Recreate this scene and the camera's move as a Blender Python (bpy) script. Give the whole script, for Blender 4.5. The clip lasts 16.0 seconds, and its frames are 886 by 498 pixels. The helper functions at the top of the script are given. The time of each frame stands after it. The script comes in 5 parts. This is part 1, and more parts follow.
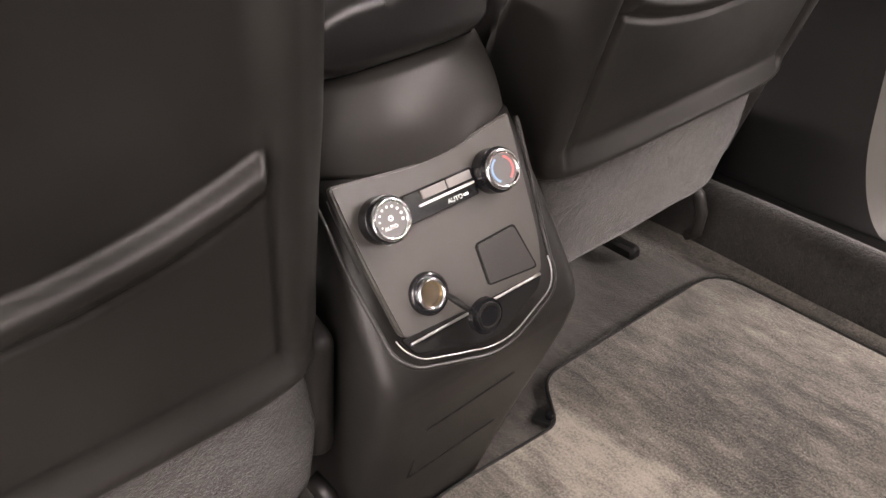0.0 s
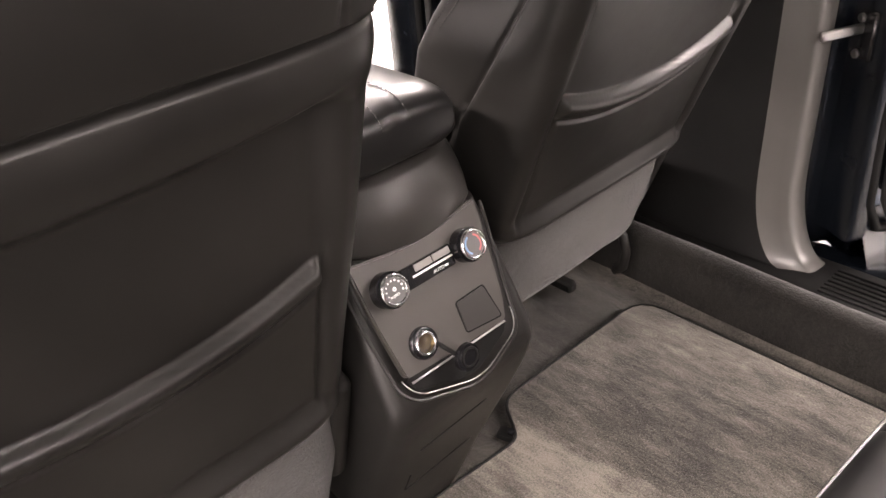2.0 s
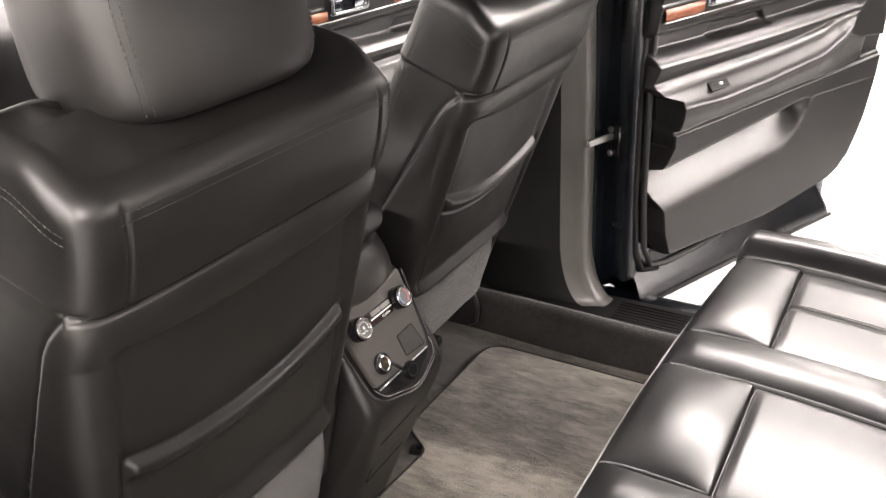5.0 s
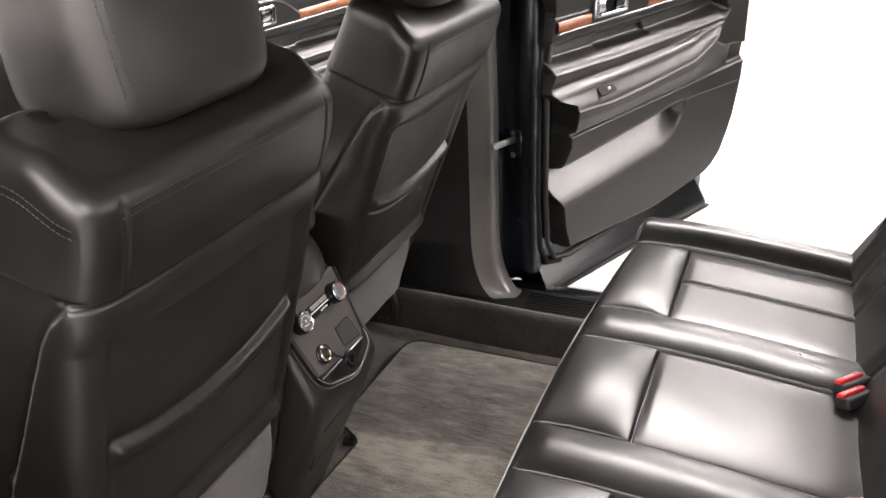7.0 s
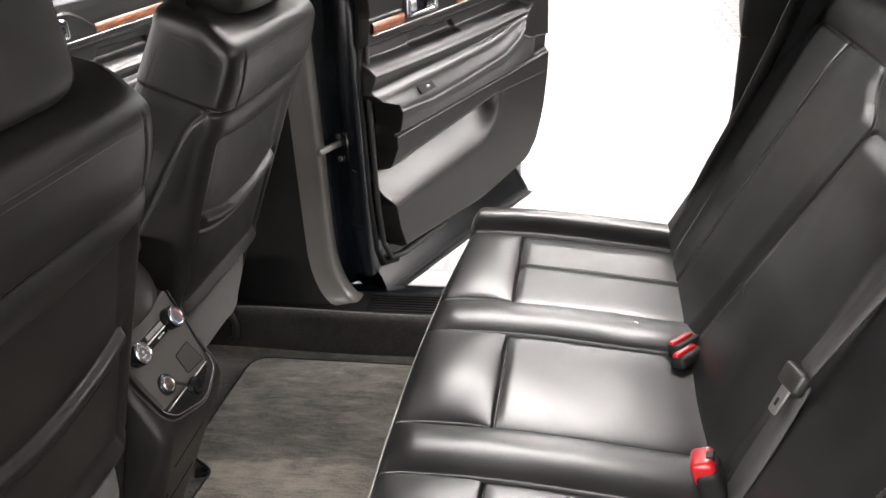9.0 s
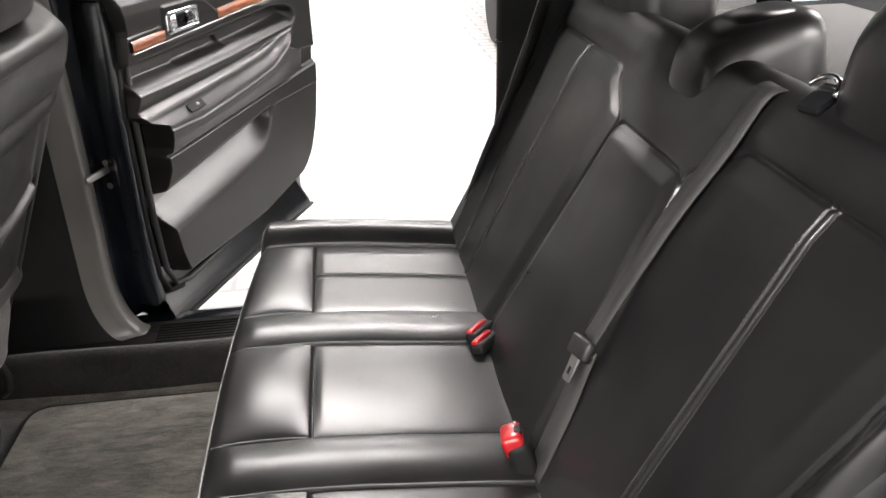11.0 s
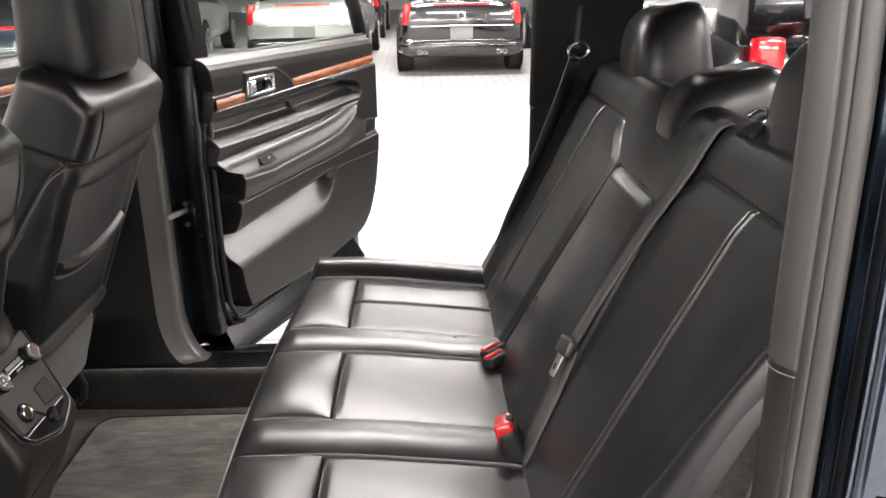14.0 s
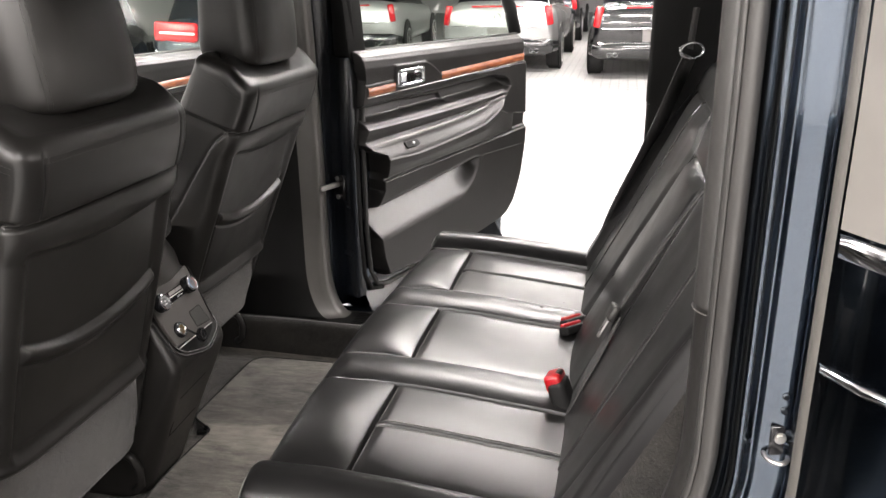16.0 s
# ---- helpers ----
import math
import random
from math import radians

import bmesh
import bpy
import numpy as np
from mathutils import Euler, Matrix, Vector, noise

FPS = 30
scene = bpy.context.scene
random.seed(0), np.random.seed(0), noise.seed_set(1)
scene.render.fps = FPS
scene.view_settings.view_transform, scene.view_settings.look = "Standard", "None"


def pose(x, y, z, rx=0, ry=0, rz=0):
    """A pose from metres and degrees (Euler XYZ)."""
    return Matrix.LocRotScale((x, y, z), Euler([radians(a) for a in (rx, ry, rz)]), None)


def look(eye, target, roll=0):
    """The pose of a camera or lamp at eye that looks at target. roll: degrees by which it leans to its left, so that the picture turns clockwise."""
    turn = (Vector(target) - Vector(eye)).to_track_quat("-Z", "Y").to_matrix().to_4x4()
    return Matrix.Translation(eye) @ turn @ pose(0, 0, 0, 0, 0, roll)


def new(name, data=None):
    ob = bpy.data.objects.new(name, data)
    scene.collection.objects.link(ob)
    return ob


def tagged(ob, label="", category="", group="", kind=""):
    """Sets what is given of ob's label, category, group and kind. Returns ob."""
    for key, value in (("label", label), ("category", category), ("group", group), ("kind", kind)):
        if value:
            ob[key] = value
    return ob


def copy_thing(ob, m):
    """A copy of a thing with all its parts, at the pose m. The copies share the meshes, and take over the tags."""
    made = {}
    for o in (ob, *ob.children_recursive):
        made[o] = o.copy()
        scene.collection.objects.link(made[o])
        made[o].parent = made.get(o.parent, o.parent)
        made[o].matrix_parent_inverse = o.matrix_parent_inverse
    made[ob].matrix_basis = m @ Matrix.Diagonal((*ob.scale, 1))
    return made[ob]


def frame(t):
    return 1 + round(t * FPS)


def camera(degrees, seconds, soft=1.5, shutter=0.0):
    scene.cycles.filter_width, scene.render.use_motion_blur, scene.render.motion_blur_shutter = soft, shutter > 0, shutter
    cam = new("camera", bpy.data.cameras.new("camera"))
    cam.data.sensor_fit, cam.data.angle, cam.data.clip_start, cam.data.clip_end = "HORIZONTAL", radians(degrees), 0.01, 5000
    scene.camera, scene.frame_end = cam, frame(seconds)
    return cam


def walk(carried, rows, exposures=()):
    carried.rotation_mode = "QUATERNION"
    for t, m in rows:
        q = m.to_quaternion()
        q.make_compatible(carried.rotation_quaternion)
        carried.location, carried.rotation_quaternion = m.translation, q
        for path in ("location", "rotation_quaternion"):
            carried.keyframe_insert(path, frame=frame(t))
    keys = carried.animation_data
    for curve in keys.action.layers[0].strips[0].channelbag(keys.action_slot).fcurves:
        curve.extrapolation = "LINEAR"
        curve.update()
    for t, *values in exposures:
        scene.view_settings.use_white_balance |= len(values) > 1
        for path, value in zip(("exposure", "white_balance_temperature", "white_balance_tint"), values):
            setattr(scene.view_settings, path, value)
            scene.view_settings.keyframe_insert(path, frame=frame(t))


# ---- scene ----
cam = camera(57.0, 16.0)
PATH = [
    (0, (0.0517, -0.37, 1.0895), (-1.3047, 0.598, -0.0175), -4.72),
    (0.5, (0.0638, -0.3937, 1.1354), (-1.2818, 0.5794, 0.0203), -4.52),
    (1, (0.0952, -0.423, 1.1706), (-1.2358, 0.5822, 0.0672), -4.67),
    (1.5, (0.12, -0.4624, 1.2151), (-1.1892, 0.597, 0.1367), -4.70),
    (2, (0.1459, -0.505, 1.2478), (-1.1266, 0.6073, 0.1783), -4.83),
    (2.5, (0.1916, -0.5646, 1.2861), (-1.0376, 0.6124, 0.2341), -4.94),
    (3, (0.232, -0.6388, 1.319), (-0.9618, 0.6212, 0.3249), -4.52),
    (3.5, (0.2887, -0.723, 1.3572), (-0.8705, 0.5961, 0.4009), -4.23),
    (6, (0.2958, -1.087, 1.4683), (-0.4982, 0.5384, 0.6163), -2.85),
    (6.5, (0.2958, -1.1089, 1.4711), (-0.4482, 0.5395, 0.6152), -2.59),
    (7, (0.2931, -1.1172, 1.4675), (-0.4292, 0.5393, 0.6102), -2.56),
    (7.5, (0.289, -1.1146, 1.4613), (-0.3852, 0.5619, 0.6034), -2.89),
    (8, (0.2867, -1.1079, 1.4561), (-0.2919, 0.6028, 0.5968), -2.97),
    (8.5, (0.2827, -1.1091, 1.4561), (-0.1683, 0.6391, 0.5944), -3.00),
    (9, (0.2679, -1.1126, 1.4583), (-0.0552, 0.6611, 0.5935), -2.93),
    (9.5, (0.256, -1.1149, 1.4654), (0.0752, 0.6779, 0.5969), -2.94),
    (10, (0.2419, -1.1134, 1.4693), (0.257, 0.6869, 0.5976), -2.88),
    (12.5, (0.2526, -1.2432, 1.4673), (0.5193, 0.573, 0.672), -1.66),
    (13, (0.2684, -1.2864, 1.4459), (0.5132, 0.555, 0.7037), -1.39),
    (13.5, (0.2829, -1.3426, 1.4261), (0.4622, 0.5325, 0.7536), -0.98),
    (14, (0.3178, -1.3874, 1.4198), (0.3643, 0.5062, 0.7776), -0.94),
    (14.5, (0.4049, -1.4097, 1.4176), (0.2922, 0.4832, 0.7815), -1.04),
    (15, (0.4594, -1.4207, 1.4091), (0.2181, 0.4606, 0.7744), -0.99),
    (15.5, (0.503, -1.4787, 1.4143), (0.1642, 0.3885, 0.7831), -0.81),
    (16, (0.5377, -1.5861, 1.4204), (0.1275, 0.2669, 0.7898), -0.90),
]
# seconds, stops, white balance
EXPOSURE = [(0.0, 1.25, 7000, 22), (1.5, 1.18, 7050, 23), (2.5, 0.9, 7100, 23), (3.5, 1.05, 7000, 20), (6.0, 0.58, 6750, 16), (10.0, 0.2, 6550, 13), (16.0, 0.12, 6650, 14)]
walk(cam, [(t, look(eye, target, roll)) for t, eye, target, roll in PATH], EXPOSURE)

# exposure and light -------------------------------------------------------
scene.view_settings.exposure = 0.0
world = bpy.data.worlds.new("hall_world")
scene.world = world
world.use_nodes = True
world.node_tree.nodes["Background"].inputs[0].default_value = (0.9, 0.95, 1.0, 1)
world.node_tree.nodes["Background"].inputs[1].default_value = 0.008


def area(name, place, sx, sy, power, colour=(1.0, 0.97, 0.93)):
    lamp = bpy.data.lights.new(name, "AREA")
    lamp.shape, lamp.size, lamp.size_y, lamp.energy, lamp.color = "RECTANGLE", sx, sy, power, colour
    ob = new(name, lamp)
    ob.location = place
    return ob


# rows of bright tube fittings under the ceiling of the hall, out of view
# row at y -7.9 and pair at x -9.6 added to brighten jamb reflections
LAMPS = [(-4.2, 3.8), (1.0, 3.8), (6.2, 3.4), (11.0, 2.4), (-3.0, -3.6), (1.2, -4.8), (4.8, -3.0), (0.6, 10.0), (0.6, 15.5), (16.6, 3.6), (16.6, 9.5), (-6.4, 0.2), (-9.6, -4.0), (-9.6, 3.4), (10.4, -3.2), (2.6, -7.9), (-2.2, -7.9), (-7.0, -7.9), (7.4, -7.9)]
LAMP_POWER = {(-3.0, -3.6): 1250, (1.0, 3.8): 520, (1.2, -4.8): 380, (0.6, 10.0): 520}
for lx, ly in LAMPS:
    area("ceiling_lamp", (lx, ly, 4.18), 3.6, 0.5, LAMP_POWER.get((lx, ly), 690 if ly > 0 else 470))

# materials ----------------------------------------------------------------


def material(name, colour, rough=0.5, metal=0.0, coat=0.0, spec=0.5):
    m = bpy.data.materials.new(name)
    m.use_nodes = True
    b = m.node_tree.nodes["Principled BSDF"]
    b.inputs["Base Color"].default_value = (*colour, 1)
    b.inputs["Roughness"].default_value = rough
    b.inputs["Metallic"].default_value = metal
    b.inputs["Coat Weight"].default_value = coat
    b.inputs["Specular IOR Level"].default_value = spec
    m["bsdf"] = b.name
    return m


def node(m, kind, **values):
    n = m.node_tree.nodes.new(kind)
    for key, value in values.items():
        n.inputs[key.replace("_", " ")].default_value = value
    return n


def link(m, a, b):
    m.node_tree.links.new(a, b)


def bsdf(m):
    return m.node_tree.nodes["Principled BSDF"]


def coords(m, scale=(1, 1, 1)):
    t = m.node_tree.nodes.new("ShaderNodeTexCoord")
    p = m.node_tree.nodes.new("ShaderNodeMapping")
    p.inputs["Scale"].default_value = scale
    link(m, t.outputs["Object"], p.inputs["Vector"])
    return p.outputs["Vector"]


def noise_tex(m, scale, detail=4.0, rough=0.55, vec=None):
    n = node(m, "ShaderNodeTexNoise", Scale=scale, Detail=detail, Roughness=rough)
    link(m, vec if vec is not None else coords(m), n.inputs["Vector"])
    return n.outputs["Fac"]


def ramp(m, fac, stops):
    r = m.node_tree.nodes.new("ShaderNodeValToRGB")
    el = r.color_ramp.elements
    while len(el) < len(stops):
        el.new(0.5)
    for e, (p, c) in zip(el, stops):
        e.position, e.color = p, (*c, 1)
    link(m, fac, r.inputs["Fac"])
    return r.outputs["Color"]


def spread(m, fac, lo, hi):
    r = m.node_tree.nodes.new("ShaderNodeMapRange")
    r.inputs["To Min"].default_value, r.inputs["To Max"].default_value = lo, hi
    link(m, fac, r.inputs["Value"])
    return r.outputs["Result"]


def bump(m, heights, distance=0.001, strength=0.5):
    last = None
    for h, d, s in heights:
        b = node(m, "ShaderNodeBump", Strength=s, Distance=d)
        link(m, h, b.inputs["Height"])
        if last:
            link(m, last, b.inputs["Normal"])
        last = b.outputs["Normal"]
    link(m, last, bsdf(m).inputs["Normal"])


def leather(name, dark, light, rough_lo, rough_hi, pebble=140.0):
    m = material(name, dark, 0.4)
    big = noise_tex(m, 7.0, 5.0)
    link(m, ramp(m, big, [(0.3, dark), (0.75, light)]), bsdf(m).inputs["Base Color"])
    link(m, spread(m, noise_tex(m, 14.0, 4.0, 0.62), rough_lo - 0.03, rough_hi + 0.07), bsdf(m).inputs["Roughness"])
    parts_ = [(noise_tex(m, 7.0, 1.0, 0.4), 0.0009), (noise_tex(m, 24.0, 1.0, 0.4), 0.00014), (noise_tex(m, pebble, 0.0), 0.00001)]
    total = None
    for fac, k in parts_:
        n = m.node_tree.nodes.new("ShaderNodeMath")
        n.operation = "MULTIPLY_ADD"
        n.inputs[1].default_value = k
        link(m, fac, n.inputs[0])
        if total is not None:
            link(m, total, n.inputs[2])
        else:
            n.inputs[2].default_value = 0.0
        total = n.outputs[0]
    bump(m, [(total, 1.0, 0.7)])
    return m


def grained(name, dark, light, rough, pebble=700.0, strength=0.3, big_scale=5.0, coat=0.0):
    m = material(name, dark, rough, coat=coat)
    link(m, ramp(m, noise_tex(m, big_scale, 5.0), [(0.3, dark), (0.75, light)]), bsdf(m).inputs["Base Color"])
    link(m, spread(m, noise_tex(m, 11.0, 5.0), rough - 0.06, rough + 0.08), bsdf(m).inputs["Roughness"])
    bump(m, [(noise_tex(m, pebble, 3.0), 0.0006, strength)])
    return m


def carpet_mat(name, dark, light, band=0.0):
    m = material(name, dark, 0.95, spec=0.08)
    if band:
        # brushed nap: strokes along the car with ragged ends, laid light or dark
        bend = m.node_tree.nodes.new("ShaderNodeVectorMath")
        bend.operation = "ADD"
        wob = node(m, "ShaderNodeTexNoise", Scale=6.0, Detail=7.0, Roughness=0.66)
        link(m, coords(m), wob.inputs["Vector"])
        sc = m.node_tree.nodes.new("ShaderNodeVectorMath")
        sc.operation = "SCALE"
        sc.inputs["Scale"].default_value = 0.15
        link(m, wob.outputs["Color"], sc.inputs[0])
        link(m, coords(m), bend.inputs[0])
        link(m, sc.outputs["Vector"], bend.inputs[1])
        mp = m.node_tree.nodes.new("ShaderNodeMapping")
        mp.inputs["Scale"].default_value = (2.0, 8.0, 1.0)
        mp.inputs["Rotation"].default_value = (0, 0, radians(7))
        link(m, bend.outputs["Vector"], mp.inputs["Vector"])
        vo = m.node_tree.nodes.new("ShaderNodeTexVoronoi")
        vo.inputs["Scale"].default_value = 1.0
        vo.feature = "SMOOTH_F1"
        vo.inputs["Smoothness"].default_value = 0.55
        link(m, mp.outputs["Vector"], vo.inputs["Vector"])
        cell = m.node_tree.nodes.new("ShaderNodeSeparateColor")
        link(m, vo.outputs["Color"], cell.inputs["Color"])
        tone = spread(m, cell.outputs[0], 0.36, 0.64)
        patch = noise_tex(m, 3.2, 4.0, 0.6)
        streak = noise_tex(m, 46.0, 5.0, 0.68, coords(m, (0.30, 1.0, 1.0)))
    else:
        tone, patch, streak = noise_tex(m, 8.0, 5.0, 0.6), noise_tex(m, 2.2, 3.0), noise_tex(m, 60.0, 4.0)
    fine = noise_tex(m, 300.0, 3.0, 0.75)

    def blend(a, c, k):
        mix = m.node_tree.nodes.new("ShaderNodeMix")
        mix.inputs[0].default_value = k
        link(m, a, mix.inputs[2])
        link(m, c, mix.inputs[3])
        return mix.outputs[0]

    f = blend(blend(blend(tone, patch, 0.38 if band else 0.35), streak, 0.30 if band else 0.22), fine, 0.26 if band else 0.48)
    link(m, ramp(m, f, [(0.43, dark), (0.50, tuple(0.42 * q for q in light)), (0.575, light)] if band else [(0.43, dark), (0.57, light)]), bsdf(m).inputs["Base Color"])
    bsdf(m).inputs["Sheen Weight"].default_value = 0.25
    bsdf(m).inputs["Sheen Roughness"].default_value = 0.5
    bump(m, [(fine, 0.0025, 0.8), (streak, 0.004, 0.4)])
    return m


M_LEATHER = leather("black_leather", (0.0058, 0.0057, 0.0059), (0.0100, 0.0098, 0.0098), 0.26, 0.34)
M_LEATHER_BACK = leather("seat_back_leather", (0.0070, 0.0066, 0.0061), (0.0125, 0.0117, 0.0108), 0.28, 0.42, 160.0)
# rougher, lighter copy of the seat back leather; light on the headrests put in
M_LEATHER_LIT = leather("headrest_leather", (0.0095, 0.0090, 0.0083), (0.0165, 0.0155, 0.0143), 0.36, 0.46, 160.0)
M_WELT_GLINT = material("welt_thread", (0.26, 0.255, 0.24), 0.5)
M_THREAD = material("stitch_thread", (0.11, 0.108, 0.10), 0.6)
M_THREAD_DARK = material("dark_thread", (0.034, 0.0330, 0.0315), 0.7)
M_PLASTIC = grained("charcoal_plastic", (0.010, 0.0095, 0.009), (0.015, 0.0142, 0.0135), 0.38)
bsdf(M_PLASTIC).inputs["Specular IOR Level"].default_value = 0.38
M_PANEL = grained("console_panel", (0.044, 0.041, 0.038), (0.055, 0.052, 0.048), 0.36, 900.0, 0.15)
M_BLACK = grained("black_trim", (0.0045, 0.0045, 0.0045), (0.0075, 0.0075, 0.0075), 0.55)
bsdf(M_BLACK).inputs["Specular IOR Level"].default_value = 0.18
M_GLOSS_BLACK = material("gloss_black", (0.008, 0.008, 0.009), 0.18)
M_DOORPLASTIC = grained("door_plastic", (0.0105, 0.0101, 0.0096), (0.0155, 0.0149, 0.0141), 0.34, 650.0, 0.25)
M_CARPET = carpet_mat("sill_carpet", (0.0040, 0.0036, 0.0033), (0.0165, 0.0150, 0.0132))
M_MAT = carpet_mat("floor_mat", (0.018, 0.0162, 0.0142), (0.215, 0.195, 0.167), 1.0)
M_PAN = carpet_mat("pan_carpet", (0.018, 0.0162, 0.0142), (0.110, 0.100, 0.087), 1.0)
M_CARPET_BACK = carpet_mat("seat_carpet", (0.008, 0.0074, 0.0067), (0.029, 0.0266, 0.0235))
M_CHROME = material("chrome", (0.86, 0.86, 0.87), 0.12, 1.0)
M_HANDLE = material("handle_chrome", (0.50, 0.51, 0.53), 0.16, 1.0)
M_SATIN = material("satin_chrome", (0.66, 0.65, 0.64), 0.30, 1.0)
M_STEEL = material("steel", (0.42, 0.41, 0.40), 0.38, 1.0)
M_RUBBER = grained("rubber_seal", (0.014, 0.014, 0.014), (0.024, 0.024, 0.023), 0.6)
M_RED = material("red_button", (0.27, 0.003, 0.006), 0.28)
M_BELT = material("belt_webbing", (0.0125, 0.0122, 0.0118), 0.62)
M_GLASS = material("glass", (0.74, 0.83, 0.76), 0.0)
bsdf(M_GLASS).inputs["Transmission Weight"].default_value = 1.0
bsdf(M_GLASS).inputs["IOR"].default_value = 1.45
M_WHITE = material("white_print", (0.75, 0.75, 0.74), 0.5)
M_BRASS = material("brass_socket", (0.30, 0.20, 0.08), 0.42, 1.0)

M_PAINT = material("blue_paint", (0.010, 0.018, 0.030), 0.17, 1.0, 1.0)
bsdf(M_PAINT).inputs["Coat Roughness"].default_value = 0.04
link(M_PAINT, ramp(M_PAINT, noise_tex(M_PAINT, 2600.0, 1.0), [(0.35, (0.030, 0.041, 0.058)), (0.75, (0.085, 0.110, 0.142))]), bsdf(M_PAINT).inputs["Base Color"])

# darker copy of the blue paint, with the shade round the door gap put in
M_PAINT_SHADED = grained("dark_undercoat", (0.0030, 0.0040, 0.0058), (0.0048, 0.0064, 0.0090), 0.24, 700.0, 0.12)
M_WOOD = material("burl_wood", (0.2, 0.06, 0.02), 0.38, 0.0, 0.12)
wv = noise_tex(M_WOOD, 38.0, 8.0, 0.7, coords(M_WOOD, (0.5, 0.5, 2.0)))
link(M_WOOD, ramp(M_WOOD, wv, [(0.30, (0.08, 0.018, 0.006)), (0.5, (0.28, 0.075, 0.022)), (0.68, (0.46, 0.15, 0.045))]), bsdf(M_WOOD).inputs["Base Color"])

# building tools -----------------------------------------------------------


def part(name, mesh, mat, parent=None, label=""):
    """One mesh object from a bmesh or (verts, faces), under its thing."""
    if isinstance(mesh, tuple):
        me = bpy.data.meshes.new(name)
        me.from_pydata([tuple(v) for v in mesh[0]], [], [tuple(f) for f in mesh[1]])
    else:
        me = bpy.data.meshes.new(name)
        bmesh.ops.recalc_face_normals(mesh, faces=mesh.faces)
        mesh.to_mesh(me)
        mesh.free()
    me.materials.append(mat)
    me.polygons.foreach_set("use_smooth", [True] * len(me.polygons))
    me.update()
    if not isinstance(mesh, tuple):
        me.set_sharp_from_angle(angle=radians(42))
    ob = new(name, me)
    if parent is not None:
        ob.parent = parent
    if label:
        tagged(ob, label)
    return ob


def sharp(ob, degrees=35):
    """Smooth faces with hard edges past an angle."""
    me = ob.data
    me.set_sharp_from_angle(angle=radians(degrees))
    return ob


def thing(name, label, category, group="", at=None):
    ob = new(name)
    ob.empty_display_size = 0.05
    if at is not None:
        ob.matrix_basis = at
    return tagged(ob, label, category, group)


def sheet(p, flip=False, wrap=False):
    """Quads over a grid of points p[i, j]."""
    n, k = p.shape[:2]
    verts = p.reshape(-1, 3)
    faces = []
    for i in range(n - 1):
        for j in range(k if wrap else k - 1):
            a, b = i * k + j, i * k + (j + 1) % k
            c, d = (i + 1) * k + (j + 1) % k, (i + 1) * k + j
            faces.append((a, d, c, b) if flip else (a, b, c, d))
    return verts.tolist(), faces


def capped(p, flip=False):
    """A closed skin from rings p[i, j], with both ends shut."""
    v, f = sheet(p, flip, True)
    n, k = p.shape[:2]
    f.append(tuple(range(k)) if flip else tuple(reversed(range(k))))
    last = [(n - 1) * k + j for j in range(k)]
    f.append(tuple(reversed(last)) if flip else tuple(last))
    return v, f


def block(sx, sy, sz, r=0.004, seg=2, m=None):
    bm = bmesh.new()
    bmesh.ops.create_cube(bm, size=1)
    bmesh.ops.scale(bm, vec=(sx, sy, sz), verts=bm.verts)
    if r:
        bmesh.ops.bevel(bm, geom=bm.edges[:], offset=min(r, 0.49 * min(sx, sy, sz)), segments=seg, affect="EDGES", profile=0.5)
    if m is not None:
        bmesh.ops.transform(bm, matrix=m, verts=bm.verts)
    return bm


def disc(r, h, m=None, seg=32, bev=0.0):
    bm = bmesh.new()
    bmesh.ops.create_cone(bm, cap_ends=True, segments=seg, radius1=r, radius2=r, depth=h)
    if bev:
        bmesh.ops.bevel(bm, geom=[e for e in bm.edges if len(e.link_faces) == 2 and any(len(f.verts) > 4 for f in e.link_faces)], offset=bev, segments=2, affect="EDGES")
    if m is not None:
        bmesh.ops.transform(bm, matrix=m, verts=bm.verts)
    return bm


def ring(r0, r1, h, m=None, seg=40):
    """A flat-topped round ring."""
    prof = [(r0, 0), (r0, h * 0.8), (r0 + (r1 - r0) * 0.25, h), (r0 + (r1 - r0) * 0.75, h), (r1, h * 0.8), (r1, 0)]
    a = np.linspace(0, 2 * math.pi, seg, endpoint=False)
    p = np.array([[(r * math.cos(t), r * math.sin(t), z) for r, z in prof] for t in a])
    p = np.concatenate([p, p[:1]])
    v, f = sheet(p, wrap=True)
    if m is not None:
        v = [tuple(m @ Vector(q)) for q in v]
    return v, f


def tube(points, r, sides=8, closed=False):
    """A round tube along points; r may be a number or one per point."""
    pts = [Vector(q) for q in points]
    n = len(pts)
    rings, up = [], None
    for i, q in enumerate(pts):
        a = pts[(i - 1) % n] if closed or i else pts[0]
        b = pts[(i + 1) % n] if closed or i < n - 1 else pts[-1]
        d = (b - a).normalized()
        if up is None:
            up = d.orthogonal().normalized()
        up = (up - d * up.dot(d)).normalized()
        side = d.cross(up)
        rr = r[i] if isinstance(r, (list, tuple)) else r
        rings.append([tuple(q + rr * (math.cos(t) * up + math.sin(t) * side)) for t in np.linspace(0, 2 * math.pi, sides, endpoint=False)])
    p = np.array(rings)
    if closed:
        return sheet(np.concatenate([p, p[:1]]), wrap=True)
    return capped(p)


def join(parts):
    """Several (verts, faces) as one."""
    verts, faces = [], []
    for v, f in parts:
        k = len(verts)
        verts += list(v)
        faces += [tuple(i + k for i in q) for q in f]
    return verts, faces


